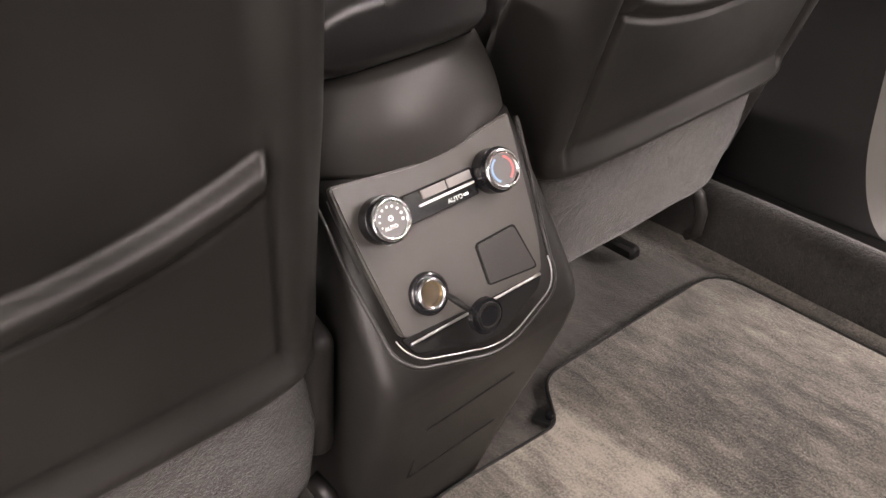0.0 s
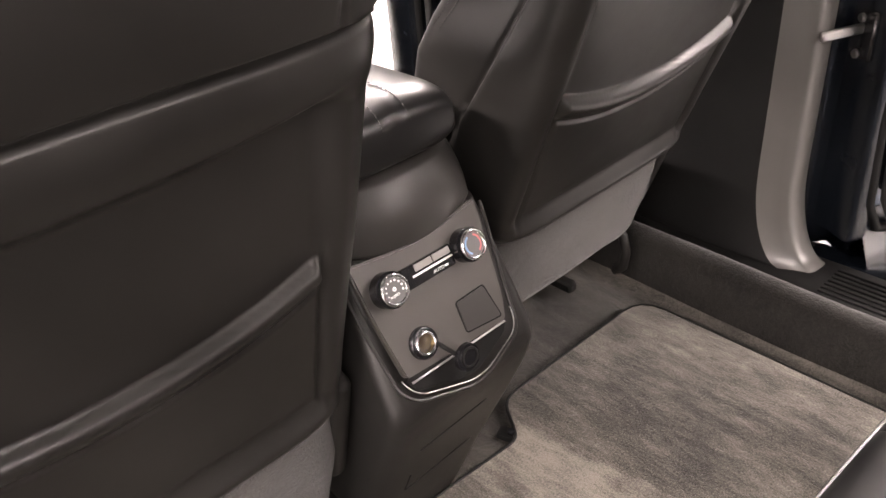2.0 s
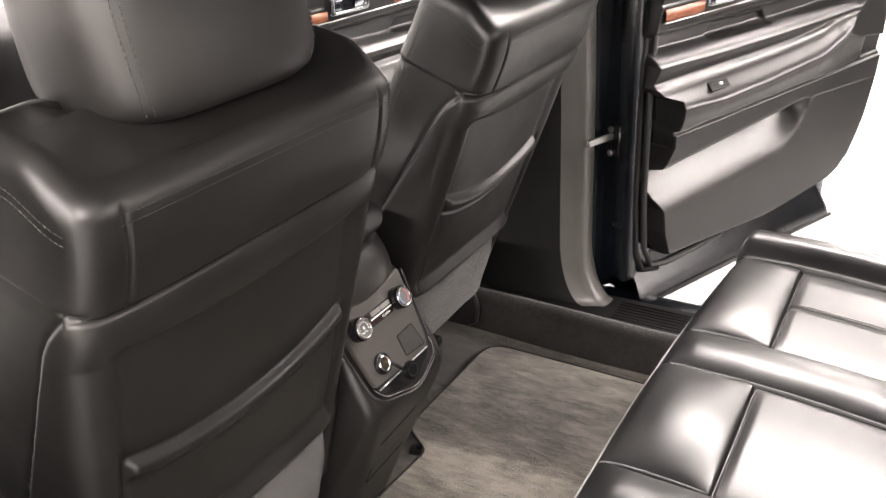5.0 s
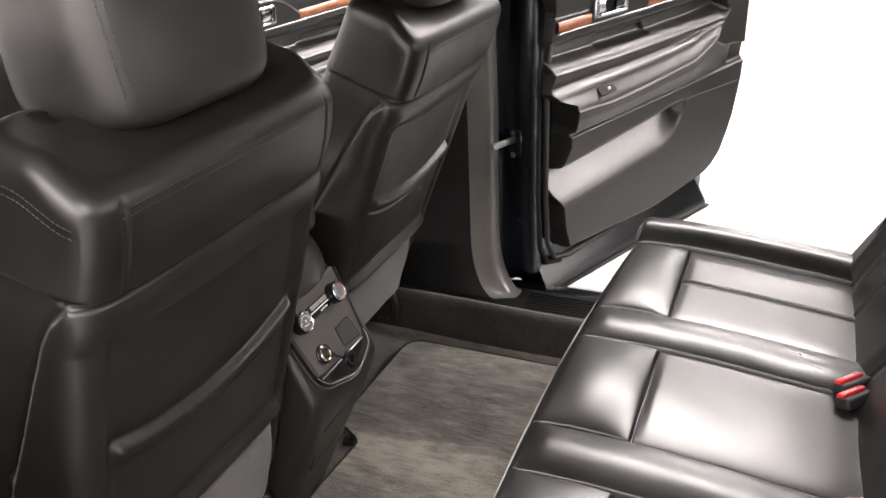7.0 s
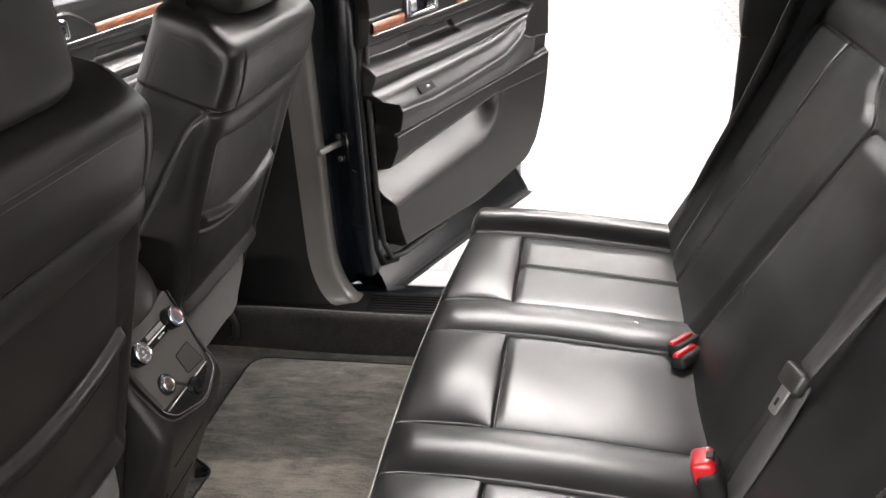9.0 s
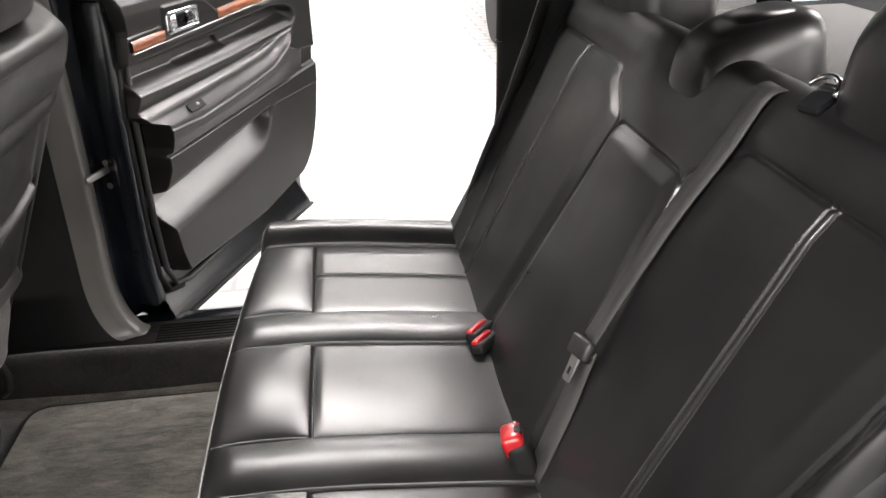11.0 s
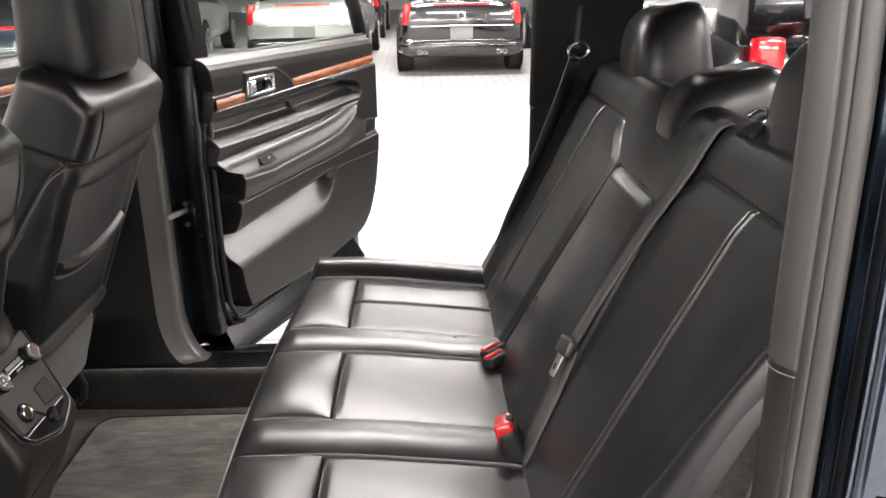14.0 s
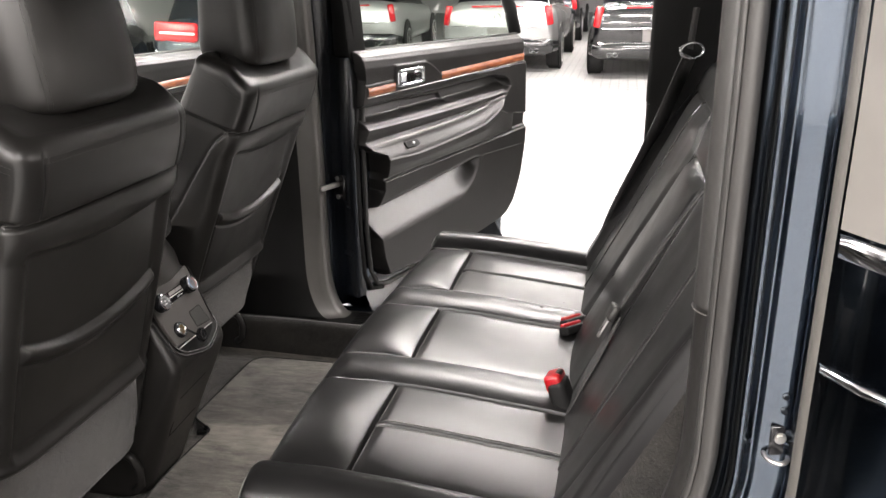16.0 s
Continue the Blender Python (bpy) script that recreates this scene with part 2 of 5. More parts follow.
def prism(outline, h, r=0.0, m=None):
    """An outline in x, y raised to h, with rounded rims."""
    bm = bmesh.new()
    vs = [bm.verts.new((x, y, 0)) for x, y in outline]
    face = bm.faces.new(vs)
    out = bmesh.ops.extrude_face_region(bm, geom=[face])
    top = [g for g in out["geom"] if isinstance(g, bmesh.types.BMVert)]
    bmesh.ops.translate(bm, vec=(0, 0, h), verts=top)
    if r:
        bmesh.ops.bevel(bm, geom=[e for e in bm.edges if abs(e.verts[0].co.z - e.verts[1].co.z) < 1e-6 and e.verts[0].co.z * h > 0 and abs(e.verts[0].co.z) > abs(h) * 0.5], offset=r, segments=2, affect="EDGES")
    if m is not None:
        bmesh.ops.transform(bm, matrix=m, verts=bm.verts)
    return bm


def rounded(points, r, steps=5):
    """A closed outline with its corners rounded; r a number or one per corner."""
    out, n = [], len(points)
    for i in range(n):
        p, a, b = (Vector(points[j % n]) for j in (i, i - 1, i + 1))
        rr = r[i] if isinstance(r, (list, tuple)) else r
        da, db = (a - p), (b - p)
        k = min(rr, da.length * 0.45, db.length * 0.45)
        s, e = p + da.normalized() * k, p + db.normalized() * k
        for t in np.linspace(0, 1, steps):
            out.append(tuple((1 - t) ** 2 * s + 2 * t * (1 - t) * p + t * t * e))
    return out


def smooth(a, b, x):
    t = np.clip((x - a) / (b - a), 0, 1)
    return t * t * (3 - 2 * t)


def groove(d, w):
    return np.exp(-((d / w) ** 2))


RNG = np.random.RandomState(5)
WAVES = [(RNG.uniform(8, 60), RNG.uniform(8, 60), RNG.uniform(0, 6.3), RNG.uniform(0, 6.3)) for _ in range(14)]


def wrinkle(a, b):
    """A soft uneven height of about -1 to 1."""
    h = 0 * (a + b)
    for p, q, s, t in WAVES:
        h = h + np.sin(p * a + s + 0.6 * np.sin(q * b)) * np.sin(q * b + t) * 22.0 / (p + q)
    return h / 5.0


def on(m):
    """A function that lays local points by the pose m."""
    a = np.array(m)
    return lambda p: p @ a[:3, :3].T + a[:3, 3]


def stitches(points, length=0.0035, gap=0.0022, r=0.0006):
    """Short thread stitches along a line of points."""
    pts = np.array(points, float)
    seg = np.linalg.norm(np.diff(pts, axis=0), axis=1)
    run = np.concatenate([[0], np.cumsum(seg)])
    out, s = [], 0.0
    at = lambda q: [np.interp(q, run, pts[:, i]) for i in range(3)]  # noqa: E731
    while s + length < run[-1]:
        out.append(tube([at(s), at(s + length / 2), at(s + length)], r, 4))
        s += length + gap
    return join(out)

# hall ---------------------------------------------------------------------
M_FLOOR = material("showroom_floor", (0.6, 0.6, 0.6), 0.35)
br = node(M_FLOOR, "ShaderNodeTexBrick", Scale=1.0, Mortar_Size=0.012)
br.inputs["Color1"].default_value, br.inputs["Color2"].default_value, br.inputs["Mortar"].default_value = (0.37, 0.37, 0.365, 1), (0.33, 0.33, 0.325, 1), (0.18, 0.18, 0.18, 1)
br.inputs["Brick Width"].default_value, br.inputs["Row Height"].default_value = 0.24, 0.13
br.offset = 0.5
link(M_FLOOR, coords(M_FLOOR), br.inputs["Vector"])
link(M_FLOOR, br.outputs["Color"], bsdf(M_FLOOR).inputs["Base Color"])
link(M_FLOOR, spread(M_FLOOR, noise_tex(M_FLOOR, 3.0, 6.0), 0.28, 0.5), bsdf(M_FLOOR).inputs["Roughness"])
M_WALL = grained("hall_wall", (0.64, 0.64, 0.635), (0.72, 0.72, 0.712), 0.8, 120.0, 0.2, 0.6)
M_CEIL = grained("hall_ceiling", (0.20, 0.20, 0.20), (0.26, 0.26, 0.255), 0.85, 90.0, 0.2, 0.6)
M_TUBE = material("lamp_tube", (1, 1, 1), 0.5)
bsdf(M_TUBE).inputs["Emission Color"].default_value = (1.0, 0.97, 0.93, 1)
bsdf(M_TUBE).inputs["Emission Strength"].default_value = 9.0

tagged(part("ground", block(40, 46, 0.2, 0, 1, pose(0, 11, -0.1)), M_FLOOR), "pale grey tiled showroom floor, brightly lit", "floor", kind="structure")
tagged(part("ceiling", block(40, 46, 0.2, 0, 1, pose(0, 11, 4.4)), M_CEIL), "plain grey showroom ceiling", "ceiling", kind="structure")
# south wall is unseen, set close so that the jamb reflects it brightly
for nm, sx, sy, px, py in (("wall_north", 40, 0.2, 0, 34.1), ("wall_south", 40, 0.2, 0, -9.8), ("wall_west", 0.2, 46, -12.6, 11), ("wall_east", 0.2, 46, 20.1, 11)):
    tagged(part(nm, block(sx, sy, 4.3, 0, 1, pose(px, py, 2.15)), M_WALL), "plain pale grey showroom wall", "wall", kind="structure")
for lx, ly in LAMPS:
    fit_ = thing("ceiling_light", "long white tube light fitting out of view under the ceiling", "ceiling light", "hall ceiling lights", pose(lx, ly, 4.2))
    part("housing", block(3.7, 0.6, 0.06, 0.01, 1, pose(0, 0, 0.06)), M_CEIL, fit_)
    for dy in (-0.18, 0.18):
        part("tube", tube([(-1.75, dy, 0.015), (0, dy, 0.015), (1.75, dy, 0.015)], 0.013, 8), M_TUBE, fit_, "lit fluorescent tube")

M_PILLAR = grained("pillar_plastic", (0.023, 0.0222, 0.0212), (0.031, 0.0299, 0.0285), 0.42)
M_EDGE = grained("edge_strip", (0.050, 0.047, 0.043), (0.070, 0.066, 0.061), 0.45)
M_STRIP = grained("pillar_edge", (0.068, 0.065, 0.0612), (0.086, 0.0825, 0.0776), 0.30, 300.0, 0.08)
M_SEAL = grained("soft_seal", (0.021, 0.020, 0.019), (0.033, 0.0314, 0.0298), 0.55)
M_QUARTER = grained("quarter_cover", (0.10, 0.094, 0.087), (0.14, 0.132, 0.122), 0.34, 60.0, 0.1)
M_DARKGLASS = material("dark_glass", (0.006, 0.007, 0.008), 0.06)

# car shell ----------------------------------------------------------------
FLOOR = 0.245


def u_shape(xr, xf, hw, r, k=6):
    """Plan ring of a rounded box from xr (rear) to xf (front)."""
    out = []
    for cx, cy, a0 in ((xr - r, hw - r, 0), (xf + r, hw - r, 90), (xf + r, -hw + r, 180), (xr - r, -hw + r, 270)):
        for t in np.linspace(a0, a0 + 90, k):
            out.append((cx + r * math.cos(radians(t)), cy + r * math.sin(radians(t))))
    return out


# carpeted floor pan with a low middle tunnel
gx, gy = np.meshgrid(np.linspace(-1.75, 0.35, 90), np.linspace(-0.74, 0.74, 121), indexing="ij")
gz = FLOOR - 0.012 + 0.003 * wrinkle(gx * 0.5, gy * 0.5) + 0.02 * smooth(0.68, 0.74, np.abs(gy))
pan = part("floor", sheet(np.stack([gx, gy, gz], -1), True), M_PAN)
tagged(pan, "dark grey carpeted floor of the car", "car floor", kind="structure")
part("underbody", block(3.6, 1.46, 0.04, 0.01, 1, pose(-0.3, 0, 0.19)), M_BLACK, pan, "black underbody plate")

# floor mat across the rear foot well
mat_line = rounded([(0.06, -0.66), (0.06, 0.66), (-0.598, 0.664), (-0.604, 0.262), (-0.522, 0.208), (-0.533, 0.05), (-0.533, -0.05), (-0.522, -0.208), (-0.604, -0.262), (-0.598, -0.664)], [0.02, 0.02, 0.06, 0.03, 0.02, 0.02, 0.02, 0.02, 0.03, 0.06])
fm = thing("floor_mat", "grey brown carpet floor mat on the car floor", "floor mat", at=pose(0, 0, FLOOR - 0.006))
part("carpet", prism(mat_line, 0.010, 0.003), M_MAT, fm)
part("mat_edging", tube([(x, y, 0.008) for x, y in mat_line], 0.0035, 6, True), M_BLACK, fm, "black bound edge")


def side_frame(sign):
    """Sill, centre pillar and rear pillar of one side; sign 1 is the passenger side."""
    nm = "1" if sign > 0 else "2"
    # sill with carpeted kick face, ribbed tread plate and painted outer flange
    xs = np.linspace(-1.75, 0.45, 45)
    prof = [(0.70, FLOOR - 0.02), (0.715, FLOOR + 0.005), (0.728, FLOOR + 0.06), (0.738, FLOOR + 0.085), (0.755, FLOOR + 0.097), (0.775, FLOOR + 0.095), (0.79, FLOOR + 0.085)]
    p = np.array([[(x, sign * y, z + 0.004 * math.sin(7 * x + 40 * y)) for y, z in prof] for x in xs])
    sill = part("sill_" + nm, sheet(p, sign > 0), M_CARPET)
    tagged(sill, "carpeted door sill of the car", "door sill", kind="structure")
    part("tread_plate", block(2.15, 0.14, 0.02, 0.008, 2, pose(-0.65, sign * 0.845, 0.318)), M_BLACK, sill, "black plastic tread plate")
    for k in range(7):
        part("rib", block(0.46, 0.006, 0.005, 0.002, 1, pose(-0.08, sign * (0.80 + 0.014 * k), 0.3295)), M_BLACK, sill)
    part("outer_sill", block(2.3, 0.09, 0.13, 0.025, 3, pose(-0.6, sign * 0.945, 0.255)), M_PAINT_SHADED, sill, "dark blue outer sill")
    # centre pillar trim: a swept plan outline that flares into the sill
    zs = np.concatenate([np.linspace(0.322, 0.50, 16), np.linspace(0.53, 1.56, 24)])
    rings = []
    for z in zs:
        fl = min(1.0, max(0.0, (0.53 - z) / 0.208))
        lean = -0.075 * max(0.0, z - 0.85) ** 1.3
        xr = -0.412 + 0.084 * (1 - math.sqrt(max(0.0, 1 - fl**2.4)))
        y0 = 0.845 + lean - 0.006 * max(0.0, (0.42 - z) / 0.10) ** 2
        wide_ = 0.16 * max(0.0, (0.80 - z) / 0.48)
        ring_ = [(xr - 0.006, y0 + 0.004), (xr, y0 + 0.012), (xr + 0.004, y0 + 0.03), (xr + 0.004, y0 + 0.055), (xr - 0.01, y0 + 0.065), (-0.68 - wide_, y0 + 0.075), (-0.69 - wide_, y0 - 0.005), (-0.55, y0 - 0.022), (xr - 0.055, y0 - 0.018), (xr - 0.045, y0 - 0.012), (xr - 0.02, y0)]
        rings.append([(a, sign * b, z) for a, b in ring_])
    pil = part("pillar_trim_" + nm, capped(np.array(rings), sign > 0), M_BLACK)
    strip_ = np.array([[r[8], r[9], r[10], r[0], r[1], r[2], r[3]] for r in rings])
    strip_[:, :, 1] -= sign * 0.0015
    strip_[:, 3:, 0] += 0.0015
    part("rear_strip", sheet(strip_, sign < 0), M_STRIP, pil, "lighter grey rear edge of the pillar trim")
    tagged(pil, "charcoal plastic centre pillar trim", "pillar trim", kind="structure")
    return sill


side_frame(1)
side_frame(-1)

# painted centre pillar post beside the open rear door
for sign, nm in ((1, "1"), (-1, "2")):
    zs = np.linspace(0.33, 1.56, 20)
    rings = []
    for z in zs:
        dy = -0.075 * max(0.0, z - 0.85) ** 1.3
        rings.append([(x, sign * (y + dy), z) for x, y in ((-0.455, 0.905), (-0.425, 0.905), (-0.405, 0.915), (-0.40, 0.945), (-0.385, 0.955), (-0.37, 0.975), (-0.38, 0.995), (-0.70, 1.0), (-0.70, 0.905))])
    post = part("pillar_post_" + nm, capped(np.array(rings), sign > 0), M_PAINT_SHADED)
    tagged(post, "centre pillar post in dark blue paint darkened for shade", "car body", kind="structure")
    part("door_seal", tube([(-0.418, sign * (0.90 - 0.075 * max(0, z - 0.85) ** 1.3), z) for z in zs], 0.011, 8), M_RUBBER, post, "black rubber door seal")


def rear_pillar(sign, nm):
    """Rear door opening: inner trim, rubber seal, painted jamb and outer quarter panel, swept along the opening."""
    zs = np.linspace(0.30, 1.60, 80)
    prof_trim = [(0.25, -0.62), (0.06, -0.70), (0.012, -0.722), (0.003, -0.730), (0.001, -0.738), (0.002, -0.748), (0.006, -0.757), (0.010, -0.763), (0.0135, -0.766), (0.018, -0.764)]
    prof_ridge = [(0.018, -0.760), (0.0142, -0.766), (0.0150, -0.7725), (0.0172, -0.776), (0.0195, -0.7765), (0.0215, -0.772), (0.0225, -0.764)]
    prof_seal = [(0.0205, -0.764)] + [(0.0202 + 0.0195 * (a / math.pi), -0.772 - 0.0125 * math.sin(a) ** 0.6) for a in np.linspace(0.05, math.pi - 0.05, 15)] + [(0.0400, -0.764)]
    prof_paint = [(0.0405, -0.762), (0.0415, -0.776), (0.044, -0.781), (0.0485, -0.783), (0.0505, -0.788), (0.0508, -0.800), (0.0525, -0.8055), (0.056, -0.8055), (0.062, -0.801), (0.0665, -0.7965), (0.069, -0.7965), (0.0705, -0.7990), (0.075, -0.8003), (0.083, -0.8017), (0.092, -0.8032), (0.099, -0.8055), (0.1025, -0.812), (0.104, -0.828), (0.108, -0.838), (0.116, -0.850), (0.135, -0.880), (0.180, -0.930), (0.40, -0.985), (0.9, -0.985), (1.6, -0.93)]
    prof_cover = [(0.1085, -0.841), (0.1150, -0.852), (0.134, -0.8825), (0.179, -0.9325), (0.40, -0.988), (0.70, -0.989)]

    def x0(z):
        return (0.600 if sign > 0 else 0.622) + 0.012 * (z - 1.1) - 0.36 * max(0.0, (0.93 - z) / 0.62) ** 1.7

    def lay(prof):
        rows = []
        for z in zs:
            dy = 0.10 * max(0.0, z - 1.30) ** 1.2
            rows.append([(x0(z) + a, -sign * (b + dy), z) for a, b in prof])
        return np.array(rows)

    up_, down_ = zs >= 1.080, zs <= 1.100
    # far side trim and seal repeat the near ones darker, shade put in colour
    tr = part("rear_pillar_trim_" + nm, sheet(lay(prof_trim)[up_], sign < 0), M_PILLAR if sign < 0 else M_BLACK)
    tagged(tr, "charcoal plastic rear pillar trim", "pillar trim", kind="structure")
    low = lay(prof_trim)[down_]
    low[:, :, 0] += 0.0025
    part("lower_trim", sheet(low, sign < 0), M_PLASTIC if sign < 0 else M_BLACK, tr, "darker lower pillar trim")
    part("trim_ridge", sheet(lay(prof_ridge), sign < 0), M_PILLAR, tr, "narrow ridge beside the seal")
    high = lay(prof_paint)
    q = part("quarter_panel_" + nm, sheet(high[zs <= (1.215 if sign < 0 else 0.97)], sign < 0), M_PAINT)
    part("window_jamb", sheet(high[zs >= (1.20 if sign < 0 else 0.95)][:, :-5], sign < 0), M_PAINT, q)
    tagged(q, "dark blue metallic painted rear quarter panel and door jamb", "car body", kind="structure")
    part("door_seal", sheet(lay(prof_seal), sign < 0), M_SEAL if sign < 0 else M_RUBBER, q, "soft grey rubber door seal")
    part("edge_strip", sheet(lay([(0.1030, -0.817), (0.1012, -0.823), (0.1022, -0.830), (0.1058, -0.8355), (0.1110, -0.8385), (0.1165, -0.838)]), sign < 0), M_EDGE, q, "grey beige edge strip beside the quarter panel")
    # pale joint where the upper trim meets the lower
    part("trim_joint", tube([(x0(1.083) + a - 0.0006, -sign * b, 1.083 + 0.05 * abs(b + 0.745)) for a, b in prof_trim[2:9]], 0.0009, 5), M_STRIP, tr, "pale joint line")
    if sign < 0:
        # opaque grey beige sheet in place of the side glass, with its bright surround
        part("quarter_cover", sheet(lay(prof_cover)[zs >= 1.200], sign < 0), M_QUARTER, q, "opaque grey beige sheet in place of the side glass")

        def bright_band(name_, z_, tall, lab):
            rows_ = []
            for dz, out_ in ((-0.5, -0.001), (-0.42, 0.004), (0.42, 0.004), (0.5, -0.001)):
                rows_.append([(x0(z_) + a, -sign * (b - out_), z_ + dz * tall) for a, b in prof_cover])
            part(name_, sheet(np.array(rows_), sign < 0), M_CHROME, q, lab)

        bright_band("glass_surround", 1.190, 0.022, "bright strip under the window")
        bright_band("side_strip", 1.070, 0.009, "thin bright side strip")
    # latch striker on the jamb
    zk = 0.968
    xk = x0(zk) + 0.092
    st = part("striker_plate", block(0.020, 0.003, 0.034, 0.0014, 1, pose(xk, sign * 0.8040, zk, 0, 0, sign * -10)), M_GLOSS_BLACK, q, "dark striker plate")
    part("striker_bolt", disc(0.0060, 0.006, pose(xk, sign * 0.8070, zk + 0.004, 90, 0, sign * -10), 20, 0.002), M_STEEL, st)
    lp = [(xk - 0.002 + 0.012 * math.cos(a), sign * (0.803 + 0.020 * math.sin(a)), zk - 0.016) for a in np.linspace(0, math.pi, 9)]
    part("striker_loop", tube(lp, 0.0026, 8), M_STEEL, st, "steel striker loop")
    for dz in (0.034, 0.050):
        part("bolt_head", disc(0.0034, 0.004, pose(xk + 0.001, sign * 0.8050, zk + dz, 90, 0, sign * -10), 6), M_PAINT_SHADED, q)
    return q


rear_pillar(1, "1")
rear_pillar(-1, "2")

# roof with its headlining, far above the view but closing the cabin
roof = part("roof", block(2.55, 1.28, 0.05, 0.02, 2, pose(-0.175, 0, 1.60)), M_PAINT)
tagged(roof, "dark blue car roof", "car roof", kind="structure")
part("headlining", block(2.45, 1.20, 0.02, 0.008, 1, pose(-0.175, 0, 1.564)), M_CARPET_BACK, roof, "grey headlining")
shelf = part("parcel_shelf", block(0.55, 1.30, 0.03, 0.01, 2, pose(1.12, 0, 1.13)), M_CARPET_BACK)
tagged(shelf, "dark carpeted parcel shelf behind the rear seat", "parcel shelf", kind="structure")
bulk = part("bulkhead", block(0.04, 1.5, 0.9, 0.01, 1, pose(-1.80, 0, 0.68)), M_BLACK)
tagged(bulk, "black bulkhead below the dashboard", "bulkhead", kind="structure")

# near side, closed front door and open rear door, behind the view
for nm, m in (("side_wall_1", pose(-1.08, -0.96, 0.76)), ("side_wall_2", pose(-0.29 + 0.47 * 0.42, -0.96 - 0.47 * 0.91, 0.77, 0, 0, -65))):
    sw = part(nm, block(0.98 if nm[-1] == "2" else 1.25, 0.13, 0.86, 0.03, 3, m), M_PAINT)
    tagged(sw, "dark blue car door of the near side", "car door", kind="structure")
dash = part("dashboard", block(0.45, 1.40, 0.34, 0.08, 4, pose(-1.62, 0, 0.98)), M_BLACK)
tagged(dash, "black padded dashboard", "dashboard", kind="structure")

# rear bench ---------------------------------------------------------------
YB = -0.015


def finer(base, seams):
    """Grid lines with extra ones close beside each seam."""
    extra = [q + k * 0.0009 for q in seams for k in range(-7, 8)]
    keep = [b for b in base if min(abs(b - q) for q in seams) > 0.0072 or b in (base[0], base[-1])]
    return np.array(sorted(set(np.round(np.concatenate([keep, extra]), 5))))


def bench_height(x, y):
    a = np.abs(y - YB)
    mid, outer = a < 0.132, (a > 0.245) & (a < 0.545)
    z = 0.697 + 0.0 * x
    fr = np.clip(x / 0.152, 0, 1)
    front = np.where(x < 0.152, np.sin(np.pi * fr) ** 0.55, 0.0)
    inseg = np.where(mid, np.maximum(np.cos(np.pi * a / 0.264), 0) ** 0.5, 0.0)
    inout = np.where(outer, np.sin(np.pi * np.clip((a - 0.245) / 0.30, 0, 1)) ** 0.4, 0.0)
    roll = np.where((a >= 0.132) & (a <= 0.245), np.sin(np.pi * np.clip((a - 0.132) / 0.113, 0, 1)) ** 0.7, 0.0)
    z = z + front * 0.017 * (inseg + inout)
    back = np.where(x >= 0.152, np.clip((x - 0.152) / 0.018, 0, 1) ** 0.6, 0.0)
    z = z + np.where((x >= 0.152) & (mid | outer), 0.007 * back * (inseg + inout) - 0.004, 0.0)
    z = z + 0.012 * roll * smooth(-0.01, 0.05, x)
    z = z - 0.006 * (groove(a - 0.132, 0.0017) + groove(a - 0.245, 0.0017) + groove(a - 0.545, 0.0018)) * smooth(0.0, 0.05, x)
    z = z - 0.007 * groove(x - 0.152, 0.0018) * np.where(mid | outer, 1, 0)
    z = z - 0.004 * np.where(x > 0.152, 1, 0) * (groove(a - 0.384, 0.0018) + groove(a - 0.398, 0.0018)) + 0.0035 * np.where(x > 0.152, 1, 0) * groove(a - 0.391, 0.0045)
    z = z + 0.034 * np.sin(np.pi / 2 * np.clip((a - 0.545) / 0.050, 0, 1)) ** 0.8 - 0.040 * smooth(0.10, 0.62, x) - 0.004 * smooth(0.42, 0.54, x) + 0.0016 * wrinkle(x * 1.3, y)
    edge = np.clip((a - 0.605) / 0.062, 0, 1)
    z = z - 0.055 * (1 - np.sqrt(np.maximum(0, 1 - edge**2)))
    lip = np.clip((0.022 - x) / 0.022, 0, 1)
    return z - 0.016 * (1 - np.sqrt(np.maximum(0, 1 - lip**2)))


bench = thing("rear_bench_seat", "black leather three-place rear bench seat with red buckles", "car seat")
ys = finer(np.linspace(YB - 0.666, YB + 0.666, 331), [YB + k * q for k in (-1, 1) for q in (0.132, 0.245, 0.384, 0.391, 0.398, 0.545)])
xs = finer(np.concatenate([np.linspace(0, 0.03, 9), np.linspace(0.034, 0.56, 150)]), [0.152, 0.160])
X, Y = np.meshgrid(xs, ys, indexing="ij")
Zt = bench_height(X, Y)
XF = -0.002 + 0.032 * (np.abs(ys + 0.12) / 0.62) ** 2
top = np.stack([X + XF[None] * np.clip(1 - X / 0.15, 0, 1) , Y, Zt], -1)
# front face below the welt
dn = np.linspace(0.27, 0.004, 14)
face_rows = np.stack([np.stack([XF + 0.05 * (d / 0.27) ** 1.5 - 0.012 * math.sin(math.pi * d / 0.27), ys, Zt[0] - d], -1) for d in dn])
skin = np.concatenate([face_rows, top])
lo = skin.copy()[:, [0]]
hi = skin.copy()[:, [-1]]
ends_lo = np.concatenate([np.concatenate([lo[..., :2], np.minimum(lo[..., 2:], 0.66 - k * 0.1)], -1) for k in (2, 1, 0)], 1)
ends_hi = np.concatenate([np.concatenate([hi[..., :2], np.minimum(hi[..., 2:], 0.66 - k * 0.1)], -1) for k in (0, 1, 2)], 1)
part("cushion", sheet(np.concatenate([ends_lo, skin, ends_hi], 1)), M_LEATHER, bench)
part("welt", tube([(float(x) - 0.0005, y, float(z) - 0.001) for x, y, z in zip(XF, ys, Zt[0])], 0.0028, 6), M_LEATHER, bench, "raised leather welt along the front edge")
